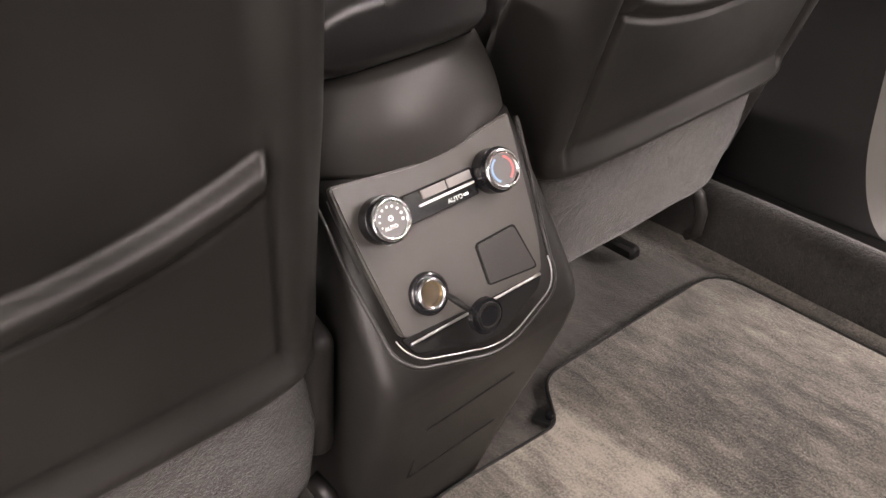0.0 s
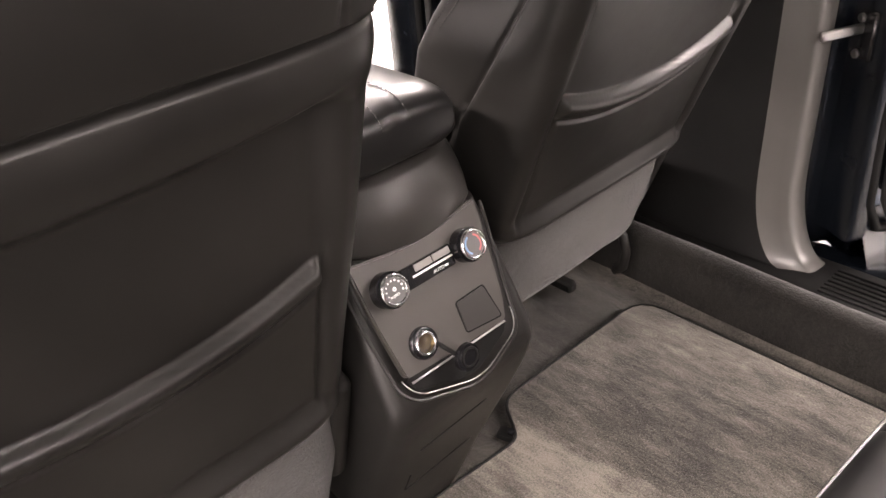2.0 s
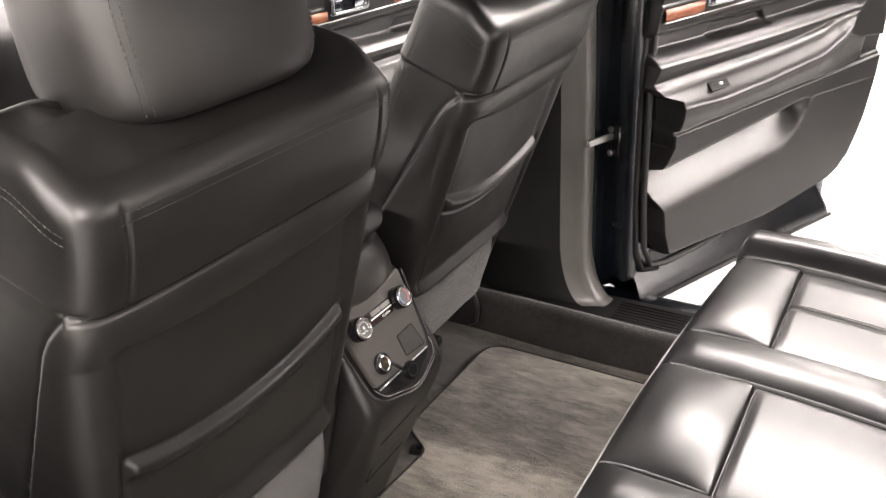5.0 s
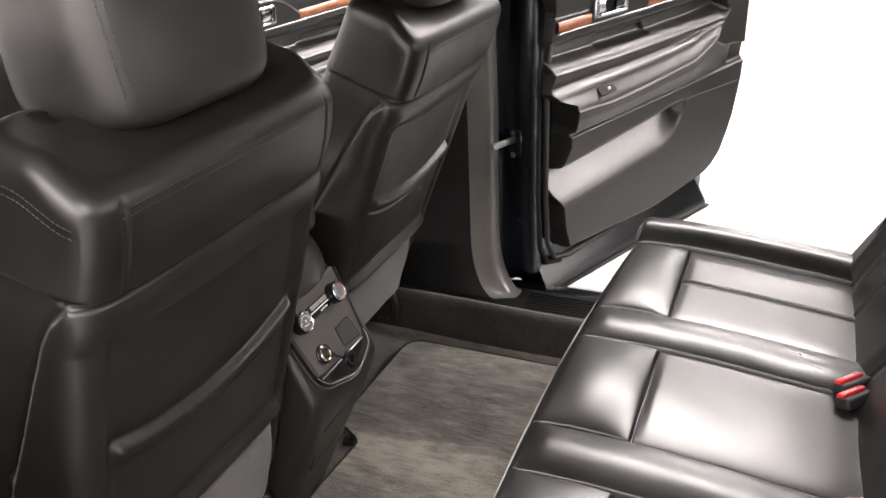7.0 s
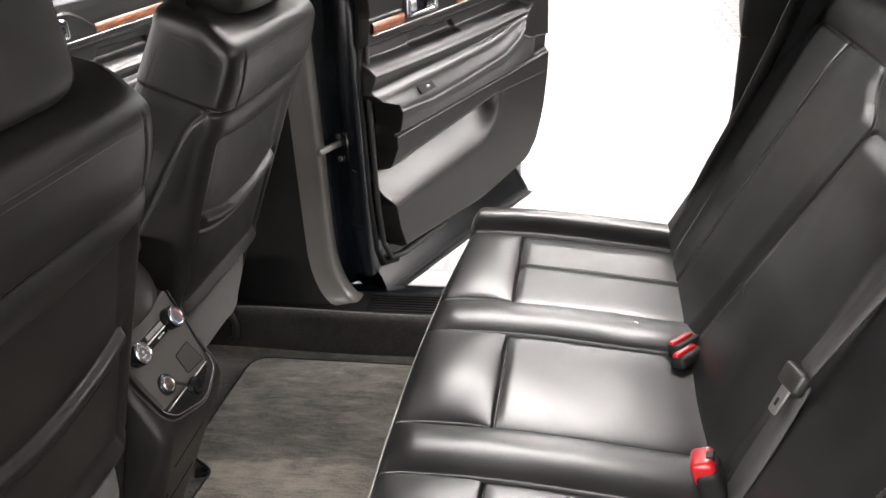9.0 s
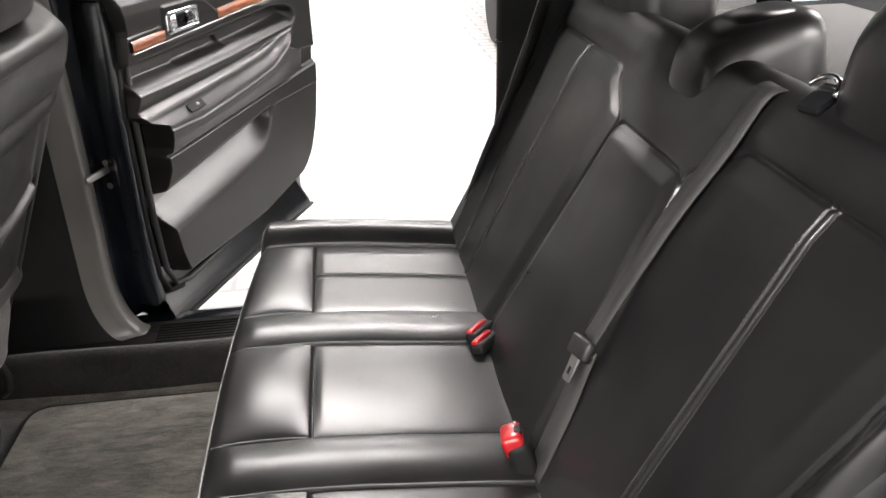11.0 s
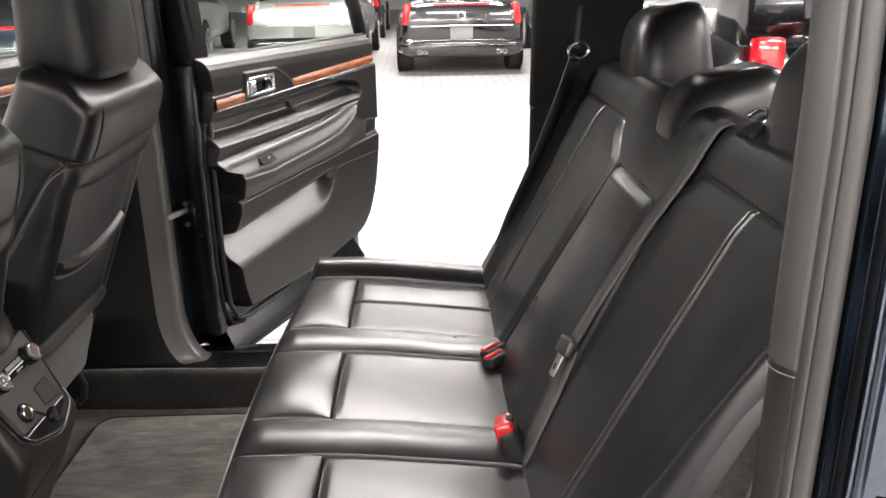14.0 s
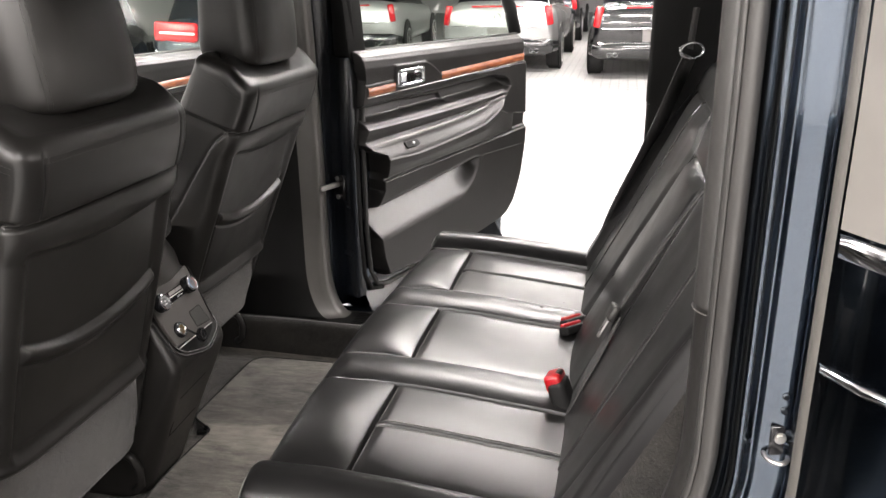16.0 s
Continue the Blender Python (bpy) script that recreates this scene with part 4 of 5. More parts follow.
# display strip, blank cover, power socket with its hanging cap
dsp = part("display", block(0.075, 0.0255, 0.006, 0.001, 1, PM @ pose(-0.0138, 0.0497, 0.010)), M_GLOSS_BLACK, con, "black display strip")
part("button", block(0.026, 0.008, 0.002, 0.0006, 1, PM @ pose(-0.0200, 0.0568, 0.0135)), M_KNOBGREY, dsp, "grey button")
part("button", block(0.026, 0.008, 0.002, 0.0006, 1, PM @ pose(0.0075, 0.0568, 0.0135)), M_KNOBGREY, dsp, "grey button")
part("light_bar", block(0.060, 0.0022, 0.002, 0.0004, 1, PM @ pose(-0.0085, 0.0490, 0.0135)), M_WHITE, dsp, "pale bar")


def lettering(body, size, place, parent, mat_=None):
    """Raised printed letters on the panel."""
    cu = bpy.data.curves.new("print", "FONT")
    cu.body, cu.size, cu.align_x, cu.align_y, cu.extrude = body, size, "CENTER", "CENTER", 0.0001
    tmp = new("print_source", cu)
    me = bpy.data.meshes.new_from_object(tmp.evaluated_get(bpy.context.evaluated_depsgraph_get()))
    bpy.data.objects.remove(tmp)
    ob = new("print", me)
    me.materials.append(mat_ or M_WHITE)
    ob.parent, ob.matrix_basis = parent, PM @ place
    return ob


lettering("AUTO", 0.0058, pose(-0.0025, 0.0420, 0.0136), dsp)
part("symbol", block(0.005, 0.0022, 0.0004, 0, 1, PM @ pose(0.0095, 0.0420, 0.0135)), M_WHITE, dsp)
lettering("AUTO", 0.0046, pose(-0.0780, 0.0448, 0.0293), kl)
for k in range(9):
    a = radians(200 - 27 * k)
    part("dial_mark", disc(0.0007 + 0.00008 * k, 0.0005, PM @ pose(-0.0757 + 0.0108 * math.cos(a), 0.0510 + 0.0108 * math.sin(a), 0.0291), 8), M_WHITE, kl)
part("fan_symbol", ring(0.0012, 0.0024, 0.0004, PM @ pose(-0.0757, 0.052, 0.029), 12), M_WHITE, kl)
for k in range(8):
    for mat_, a in ((M_BLUE, 120 + 16 * k), (M_HOT, 60 - 16 * k)):
        a = radians(a)
        part("dial_mark", block(0.0022, 0.0030, 0.0005, 0, 1, PM @ pose(0.0440 + 0.0112 * math.cos(a), 0.0510 + 0.0112 * math.sin(a), 0.0289, 0, 0, math.degrees(a))), mat_, kr)
part("cover_gap", prism(rounded([(0.0030, -0.0030), (0.0508, -0.0015), (0.0606, -0.0495), (0.0025, -0.0435)], 0.005), 0.0084, 0, PM), M_BLACK, con)
part("blank_cover", prism(rounded([(0.0045, -0.0045), (0.0492, -0.0030), (0.0590, -0.0478), (0.0040, -0.0420)], 0.004), 0.0092, 0.0008, PM), M_COVER, con, "blank square cover")
so = part("power_socket", ring(0.0125, 0.0190, 0.011, PM @ pose(-0.0573, -0.0234, 0.003)), M_GLOSS_BLACK, con, "twelve volt power socket")
part("socket_ring", ring(0.0108, 0.0138, 0.014, PM @ pose(-0.0573, -0.0234, 0.003)), M_CHROME, so, "bright ring")
part("socket_well", disc(0.0108, 0.004, PM @ pose(-0.0573, -0.0234, 0.006), 24), M_BRASS, so)
cap = part("socket_cap", disc(0.0165, 0.012, PM @ pose(-0.0213, -0.0600, 0.026, 14, 0, 0), 32, 0.003), M_GLOSS_BLACK, con, "black rubber socket cap hanging open")
part("cap_face", ring(0.010, 0.0125, 0.002, PM @ pose(-0.0213, -0.0595, 0.0315, 14, 0, 0), 24), M_BLACK, cap)
part("cap_strap", tube([tuple(PM @ Vector(q)) for q in ((-0.044, -0.030, 0.013), (-0.038, -0.040, 0.018), (-0.031, -0.050, 0.02), (-0.026, -0.058, 0.02))], 0.003, 6), M_BLACK, cap)

clip = thing("floor_clip", "small black plastic clip on the carpet beside the console", "clip", at=pose(-0.545, 0.212, FLOOR - 0.010))
part("clip_base", block(0.040, 0.026, 0.012, 0.004, 2, pose(0, 0, 0.004, 0, 0, 20)), M_BLACK, clip)
part("clip_peg", disc(0.007, 0.010, pose(0.004, 0.002, 0.012), 20, 0.002), M_GLOSS_BLACK, clip)
# shadow gap under the armrest lid
part("lid_gap", block(0.50, 0.180, 0.012, 0.004, 1, pose(-0.765, 0, 0.844)), M_BLACK, con)

# padded armrest lid on the console
rings = []
for x in np.concatenate([-0.490 - 0.05 * (1 - np.cos(np.linspace(0, math.pi / 2, 14))), np.linspace(-0.544, -0.98, 24)]):
    e = min(1.0, (-0.490 - x) / 0.05)
    k = math.sqrt(max(0.0, 1 - (1 - e) ** 2))
    rr = []
    for a in np.linspace(0, 2 * math.pi, 480, endpoint=False):
        ca, sa = math.cos(a), math.sin(a)
        y = 0.099 * (0.84 + 0.16 * k) * math.copysign(abs(ca) ** 0.42, ca)
        z = 0.876 + (0.038 * (0.45 + 0.55 * k)) * math.copysign(abs(sa) ** 0.55, sa) + 0.008 * (1 - (y / 0.099) ** 2) * k * (sa > 0)
        if sa > 0:
            z += 0.003 * math.exp(-((y / 0.009) ** 4)) - 0.005 * (math.exp(-(((y - 0.012) / 0.003) ** 2)) + math.exp(-(((y + 0.012) / 0.003) ** 2)))
        rr.append((x, y, z))
    rings.append(rr)
arm = part("armrest_lid", capped(np.array(rings), True), M_LEATHER, con, "black leather armrest lid")
for yy in (-0.0195, 0.0195):
    ln = [(-0.4905 - 0.05 * (1 - math.sin(a)), yy, 0.876 + 0.038 * (0.45 + 0.55 * math.cos(a)) + 0.008 * math.cos(a) + 0.0006) for a in np.linspace(math.pi / 2 - 0.05, 0, 16)] + [(x, yy, 0.9228) for x in np.linspace(-0.548, -0.75, 12)]
    part("stitching", stitches(ln, 0.005, 0.0025, 0.0007), M_THREAD_DARK, arm, "dark twin stitching")

# doors --------------------------------------------------------------------


def door_u(z):
    lo = np.interp(z, [0.42, 0.453, 0.508, 0.576, 0.61, 0.643, 0.699, 0.741, 0.778, 0.80, 0.865, 0.885, 0.903, 0.954, 1.0, 1.113, 1.2], [0.070, 0.046, 0.028, 0.018, -0.006, -0.014, 0.010, 0.040, 0.040, 0.046, 0.040, -0.014, -0.032, -0.022, -0.034, -0.022, -0.036])
    hi = np.interp(z, [0.40, 0.45, 0.483, 0.50, 0.54, 0.60, 0.65, 0.75, 0.85, 1.1, 1.2], [0.58, 0.68, 0.77, 0.81, 0.858, 0.892, 0.914, 0.938, 0.944, 0.942, 0.928])
    return lo, hi


def profile(z, knots):
    """Depth at height z through knots (height, depth), eased between them."""
    v = knots[0][1] + 0 * z
    for (za, va), (zb, vb) in zip(knots, knots[1:]):
        t = np.clip((z - za) / np.maximum(zb - za, 1e-4), 0, 1)
        t = 0.4 * t + 0.6 * t * t * (3 - 2 * t)
        v = np.where(z > za, va + t * (vb - va), v)
    return v


def door_relief(u, z, shift=0.0):
    w = u - shift
    belt = 1.034 + 0.045 * u
    # ridge over the armrest, crease behind its top, its outer crest, and the seam under it
    r1 = np.minimum(0.953 + 0.010 * w + 0.045 * w * np.abs(w), belt - 0.055)
    r2 = np.minimum(np.interp(w, [-0.24, -0.03, 0.10, 0.34, 0.51, 0.62, 0.67, 0.80], [0.885, 0.893, 0.902, 0.916, 0.929, 0.945, 0.963, 0.975]), r1 - 0.008)
    r3 = np.minimum(np.interp(w, [-0.24, -0.04, 0.06, 0.19, 0.38, 0.60, 0.695, 0.75, 0.80], [0.860, 0.856, 0.850, 0.847, 0.863, 0.889, 0.924, 0.955, 0.968]), r2 - 0.010)
    bot = 0.776 + 0.066 * w
    one = 0 * z + 1.0
    # map pocket scooped out below the armrest
    k0 = 0.566 + 0.110 * w + 0.075 * np.maximum(0, (w - 0.42) / 0.16) ** 2.2
    k1 = 0.694 + 0.125 * np.minimum(w, 0.6)
    h = np.maximum(k1 - k0, 0.004)
    pk = smooth(0.600, 0.556, w)
    mix = lambda v, f: pk * v + (1 - pk) * (0.046 + 0.002 * f)  # noqa: E731
    swell = 0.046 + 0.026 * np.sqrt(np.clip(1 - (np.maximum(0, w - 0.50) / 0.34) ** 2, 0, 1))
    # rounded rear end of the armrest and of the hollow above it
    end = np.interp(z, [0.86, 0.885, 0.905, 0.924, 0.95, 0.974, 1.01, 1.03, 1.044, 1.056, 1.064, 1.075], [1.3, 1.0, 0.80, 0.745, 0.765, 0.782, 0.815, 0.808, 0.792, 0.755, 0.70, 0.60])
    fd = np.where(z > belt + 0.02, 1.0, smooth(0.0, 0.030, end - w))
    knots = [(0.30 * one, 0.046 * one), (k0 - 0.002, 0.046 * one), (k0 + 0.004, mix(0.0445, 0)), (k0 + 0.86 * h, mix(-0.014, 0.6)), (k1 - 0.002, mix(0.043, 1.0)), (k1 + 0.008, 0.048 * one), (bot - 0.006, 0.049 * one), (bot - 0.002, 0.040 * one), (bot + 0.003, 0.040 * one), (bot + 0.010, swell - 0.014), (r3 - 0.018, swell - 0.003), (r3 - 0.003, swell), (r3 + 0.004, swell - 0.004), (r2 - 0.004, 0.050 * one), (r2 + 0.003, 0.0475 * one), (r2 + 0.35 * (r1 - r2), 0.030 * one), (r1 - 0.008, 0.040 * one), (r1, 0.042 * one), (r1 + 0.008, 0.034 * one), (np.minimum(r1 + 0.042, belt - 0.030), -0.004 * one), (belt - 0.014, -0.008 * one), (belt - 0.003, 0.024 * one), (belt + 0.004, 0.030 * one), (belt + 0.06, 0.036 * one), (1.150 * one, 0.041 * one), (1.172 * one, 0.039 * one), (1.186 * one, 0.031 * one), (1.196 * one, 0.018 * one), (1.203 * one, 0.0 * one)]
    v = profile(z, knots)
    v = np.where((z > bot) & (z < belt + 0.02), fd * v + (1 - fd) * 0.046, v)
    # raised plate round the release, with an arched end
    pl = smooth(0.118, 0.126, u) * smooth(0.004, -0.004, z - 1.150 + 1.6 * np.maximum(0, u - 0.27) ** 1.5) * smooth(1.058, 1.064, z - 0.045 * u + 0.010)
    v = v + 0.0055 * pl
    v = v - 0.004 * groove(z - 0.045 * u - 1.100, 0.0022) * smooth(0.12, 0.11, u)
    # finger pull sunk into the scoop
    pu = smooth(0.0, 0.012, w - 0.180 - 0.8 * np.maximum(0, z - 0.998)) * smooth(0.0, 0.012, 0.428 - w - 0.6 * np.maximum(0, z - 0.995)) * smooth(0.0, 0.006, z - 0.980 - 0.02 * w) * smooth(0.0, 0.005, 1.022 + 0.012 * w - z)
    v = v - 0.014 * pu
    lo, hi = door_u(z)
    rim = np.minimum(hi - u, z - 0.424 - 0.065 * np.maximum(0, (u - 0.43) / 0.5) ** 1.5)
    r_ = 1 - np.sqrt(np.maximum(0, 1 - (1 - np.clip(rim / 0.024, 0, 1)) ** 2))
    l_ = 1 - np.sqrt(np.maximum(0, 1 - (1 - np.clip((u - lo) / 0.007, 0, 1)) ** 2))
    return v - (v + 0.028) * np.maximum(r_, l_)


def build_door(name, m, label, shift=0.0):
    """Local x runs from the hinge to the latch, local y is inwards, z up from the ground."""
    ob = thing(name, label, "car door", "car doors", m)
    aa = np.concatenate([np.linspace(0, 0.010, 12), np.linspace(0.0135, 0.965, 260), np.linspace(0.968, 1, 16)])
    b, a = np.meshgrid(np.linspace(0, 1, 330), aa, indexing="ij")
    zb = 0.424 + 0.065 * np.maximum(0, (a * 0.93 - 0.43) / 0.5) ** 1.5
    z = zb + b * (1.205 - zb)
    lo, hi = door_u(z)
    u = lo + a * (hi - lo)
    v = door_relief(u, z, shift)
    part("inner_panel", sheet(np.stack([u, v, z], -1)), M_DOORPLASTIC, ob, "charcoal moulded door panel")
    part("panel_base", prism(rounded([(-0.02, 0.42), (0.30, 0.415), (0.62, 0.45), (0.80, 0.50), (0.90, 0.62), (0.935, 0.80), (0.935, 1.18), (-0.02, 1.18)], 0.03), 0.004, 0, Matrix(((1, 0, 0, 0), (0, 0, 1, -0.030), (0, 1, 0, 0), (0, 0, 0, 1)))), M_BLACK, ob, "black base behind the door panel")
    # painted outer skin with its thickness
    line = rounded([(-0.03, 0.285), (0.85, 0.318), (0.845, 0.42), (0.87, 0.58), (0.935, 0.85), (0.93, 1.19), (-0.03, 1.19)], [0.08, 0.02, 0.05, 0.1, 0.1, 0.02, 0.02])
    bm = prism(line, 0.11, 0.03, Matrix(((1, 0, 0), (0, 0, -1), (0, 1, 0))).to_4x4())
    bmesh.ops.translate(bm, vec=(0, -0.022, 0), verts=bm.verts)
    part("outer_skin", bm, M_PAINT, ob, "dark blue painted door shell")
    seal = [(0.004, 0.006, 1.15), (-0.012, 0.006, 0.9), (-0.012, 0.006, 0.62), (0.0, 0.006, 0.46), (0.03, 0.006, 0.405), (0.09, 0.006, 0.392), (0.20, 0.004, 0.398), (0.32, 0.0, 0.405)]
    part("door_edge_seal", tube(seal, 0.008, 8), M_RUBBER, ob, "black rubber seal")
    part("outer_edge_seal", tube([(x - 0.022, y - 0.012, z - 0.012) for x, y, z in seal[:6]], 0.010, 8), M_BLACK, ob, "wide black outer seal")
    # window frame and glass
    fr = [(-0.015, -0.03, 1.19), (-0.02, -0.045, 1.4), (-0.03, -0.08, 1.62), (0.6, -0.085, 1.64), (0.80, -0.07, 1.55), (0.93, -0.04, 1.30), (0.95, -0.03, 1.2)]
    part("window_frame", tube(fr, 0.026, 8), M_BLACK, ob, "black window frame")
    part("window_glass", prism([(0.0, 1.17), (0.94, 1.17), (0.86, 1.42), (0.62, 1.63), (-0.02, 1.63)], 0.004, 0, Matrix(((1, 0, 0, 0), (0, -0.11, 1, 0.085), (0, 0.994, 0.0, 0.007), (0, 0, 0, 1)))), M_GLASS, ob, "clear window pane")
    ob.children[-1].visible_shadow = False
    # painted ledge under the panel, swelling inwards to the bottom edge
    rows_ = []
    for v_, f_ in ((-0.029, 1.0), (-0.024, 0.80), (-0.016, 0.62), (-0.004, 0.44), (0.009, 0.28), (0.019, 0.15), (0.024, 0.06), (0.024, 0.0), (0.016, -0.05), (-0.03, -0.08)):
        us = np.linspace(0, 1, 60)
        foot_ = np.interp(us, [0, 0.35, 0.7, 1], [0.306, 0.322, 0.332, 0.332])
        zz = foot_ + f_ * (0.56 - foot_) * np.interp(us, [0, 0.5, 1], [0.62, 0.72, 1.0])
        uu = -0.02 + us * (np.interp(zz, [0.30, 0.35, 0.42, 0.49, 0.57], [0.858, 0.852, 0.822, 0.815, 0.85]) + 0.02)
        rows_.append(np.stack([uu, v_ - 0.03 * smooth(0.96, 1.0, us), zz], -1))
    part("lower_ledge", sheet(np.array(rows_)), M_PAINT_SHADED, ob, "glossy dark blue painted ledge under the panel")
    part("lower_seal", tube([(0.0, 0.022, 0.300), (0.4, 0.024, 0.318), (0.845, 0.018, 0.326)], 0.007, 8), M_RUBBER, ob, "black seal along the lower edge")
    part("belt_seal", tube([(0.0, -0.004, 1.196), (0.5, -0.004, 1.200), (0.92, -0.004, 1.202)], 0.007, 8), M_BLACK, ob)

    # wood strips with bright lower lines
    def strip(u0, u1, name_, mat_, dz, h, proud, lab):
        us = np.linspace(u0, u1, 40)
        rows_ = []
        for q in (-0.5, -0.42, 0.42, 0.5):
            zc = 1.0735 + 0.045 * us + dz + q * h
            vv = 0.036 + (proud if abs(q) < 0.45 else -0.004) - 0.02 * smooth(0.915, 0.942, us)
            rows_.append(np.stack([us, vv, zc], -1))
        return part(name_, sheet(np.array(rows_)), mat_, ob, lab)

    strip(-0.010, 0.122, "wood_trim", M_WOOD, 0.001, 0.029, 0.005, "glossy burl wood strip")
    strip(0.372, 0.942, "wood_trim", M_WOOD, 0.001, 0.029, 0.005, "glossy burl wood strip")
    strip(-0.010, 0.942, "bright_line", M_STEEL, -0.0158, 0.0024, 0.0055, "thin bright trim line")
    # release handle: a bright frame with a lever over a dark hollow
    hx_, hz_ = 0.200, 1.107

    def frame_loop(sx, sz, r, y, n=6):
        return [(hx_ + x, y, hz_ + zq + 0.03 * x) for x, zq in rounded([(-sx, -sz), (sx, -sz), (sx, sz), (-sx, sz)], r, n)]

    part("handle_hollow", prism(rounded([(-0.062, -0.022), (0.062, -0.022), (0.062, 0.022), (-0.062, 0.022)], 0.008), 0.003, 0, Matrix(((1, 0, 0, hx_), (0, 0, 1, 0.040), (0.03, 1, 0, hz_), (0, 0, 0, 1)))), M_GLOSS_BLACK, ob)
    part("release_frame", sheet(np.array([frame_loop(0.056, 0.018, 0.008, 0.042), frame_loop(0.058, 0.020, 0.009, 0.050), frame_loop(0.066, 0.026, 0.011, 0.051), frame_loop(0.070, 0.029, 0.012, 0.038)]), wrap=True), M_HANDLE, ob, "chrome release surround")
    for x_a, x_b in ((-0.060, -0.030), (0.016, 0.060)):
        lv = [[(hx_ + x, 0.0435 + 0.0055 * math.cos(x / 0.062 * 1.5) - 0.006 * abs(q / 0.021) ** 3, hz_ + q + 0.03 * x) for q in (-0.021, -0.014, -0.006, 0.006, 0.014, 0.021)] for x in np.linspace(x_a, x_b, 9)]
        part("release_handle", sheet(np.array(lv), True), M_HANDLE, ob, "chrome release lever")
    part("switch_plate", block(0.070, 0.026, 0.004, 0.0015, 1, pose(shift + 0.175, 0.061, 0.8835, -48, -3, 0)), M_BLACK, ob, "black switch plate")
    part("window_switch", block(0.014, 0.008, 0.006, 0.002, 1, pose(shift + 0.180, 0.062, 0.886, -48, -3, 0)), M_STEEL, ob, "small bright window switch")
    part("pull_cup", prism(rounded([(shift + 0.196, 0.990), (shift + 0.408, 0.993), (shift + 0.386, 1.019), (shift + 0.222, 1.017)], 0.010), 0.002, 0, Matrix(((1, 0, 0, 0), (0, 0, 1, -0.0225), (0, 1, 0, 0), (0, 0, 0, 1)))), M_BLACK, ob, "black hollow of the pull")
    part("front_post", block(0.085, 0.07, 0.50, 0.012, 2, pose(-0.005, -0.060, 1.40, 6, 0, 0)), M_BLACK, ob, "black front post of the window")
    part("belt_rail", block(0.93, 0.050, 0.05, 0.010, 2, pose(0.465, -0.040, 1.180)), M_BLACK, ob, "black rail under the window pane")
    # hinge side jamb
    part("hinge_face", block(0.05, 0.12, 0.82, 0.012, 2, pose(-0.035, -0.062, 0.78)), M_PAINT_SHADED, ob, "dark blue hinge face")
    return ob


def door_pose(hx, hy, degrees):
    """A right-hand door at its hinge, opened by that angle from the car's length."""
    c, s = math.cos(radians(degrees)), math.sin(radians(degrees))
    return Matrix.Translation((hx, hy, 0)) @ Matrix(((c, s, 0), (s, -c, 0), (0, 0, 1))).to_4x4()


build_door("rear_door", door_pose(-0.2874, 0.9617, 64.5), "open rear door with wood trim, chrome handle and map pocket")
FD = build_door("front_door", Matrix.Translation((0, 0, -0.03)) @ door_pose(-1.241, 0.735, 76), "open front door with wood trim, chrome handle and round speaker", 0.20)
FP = Matrix(((1, 0, 0, 0.083), (0, 0, 1, 0.078), (0, 1, 0, 0.825), (0, 0, 0, 1)))
spk = part("speaker", disc(0.068, 0.012, FP, 48, 0.004), M_PLASTIC, FD, "round door speaker grille")
part("speaker_ring", ring(0.066, 0.0705, 0.010, FP, 60), M_CHROME, spk, "thin bright ring")

strap = thing("door_check", "steel door check strap between pillar and door", "door check")
part("strap", block(0.010, 0.100, 0.018, 0.003, 1, pose(-0.386, 0.893, 0.774, 0, 0, -22)), M_STEEL, strap, "flat steel strap")
part("bracket", block(0.050, 0.010, 0.085, 0.004, 1, pose(-0.368, 0.931, 0.762, 0, 0, -25)), M_GLOSS_BLACK, strap, "black mounting plate on the door edge")
for dz in (-0.031, 0.031):
    part("bolt_head", disc(0.008, 0.008, pose(-0.3735, 0.9225, 0.762 + dz, 90, 0, -25), 12, 0.002), M_STEEL, strap, "bright bolt head")

# rear belts and buckles ---------------------------------------------------
def web(points, width, side, thick=0.0014):
    """A flat belt along points; side gives the direction of its width."""
    pts_ = np.array(points, float)
    k = np.linspace(0, len(pts_) - 1, 8 * (len(pts_) - 1) + 1)
    c = np.stack([np.interp(k, range(len(pts_)), pts_[:, i]) for i in range(3)], -1)
    for _ in range(6):
        c[1:-1] = (c[:-2] + 2 * c[1:-1] + c[2:]) / 4
    d = np.gradient(c, axis=0)
    sd = np.tile(np.array(side, float), (len(c), 1))
    sd -= d * ((sd * d).sum(1) / (d * d).sum(1))[:, None]
    sd /= np.linalg.norm(sd, axis=1)[:, None]
    nn_ = np.cross(d, sd)
    nn_ /= np.linalg.norm(nn_, axis=1)[:, None]
    w = width / 2
    return capped(np.stack([c - w * sd - thick * nn_, c + w * sd - thick * nn_, c + w * sd + thick * nn_, c - w * sd + thick * nn_], 1))


def on_back(y, s, d=0.0):
    q = BP + s * BU + (float(back_depth(np.array(y), np.array(s))) + d) * BN
    return (q[0], y, q[2])


mb = thing("centre_belt", "black centre seat belt with its latch tongue over the backrest", "seat belt")
path_ = [(0.86, -0.225, 1.19), (0.79, -0.222, 1.205), on_back(-0.227, 0.58, 0.012), on_back(-0.219, 0.50, 0.008), on_back(-0.210, 0.40, 0.010), on_back(-0.205, 0.28, 0.014), on_back(-0.206, 0.180, 0.018)]
part("webbing", web(path_, 0.047, (0.1, 1, 0)), M_BELT, mb)
part("webbing", web([on_back(-0.208, 0.170, 0.012), on_back(-0.222, 0.10, 0.006), on_back(-0.238, 0.03, 0.004), on_back(-0.245, -0.03, 0.0)], 0.047, (0.1, 1, 0.3)), M_BELT, mb)
tp = Vector(on_back(-0.207, 0.166, 0.024))
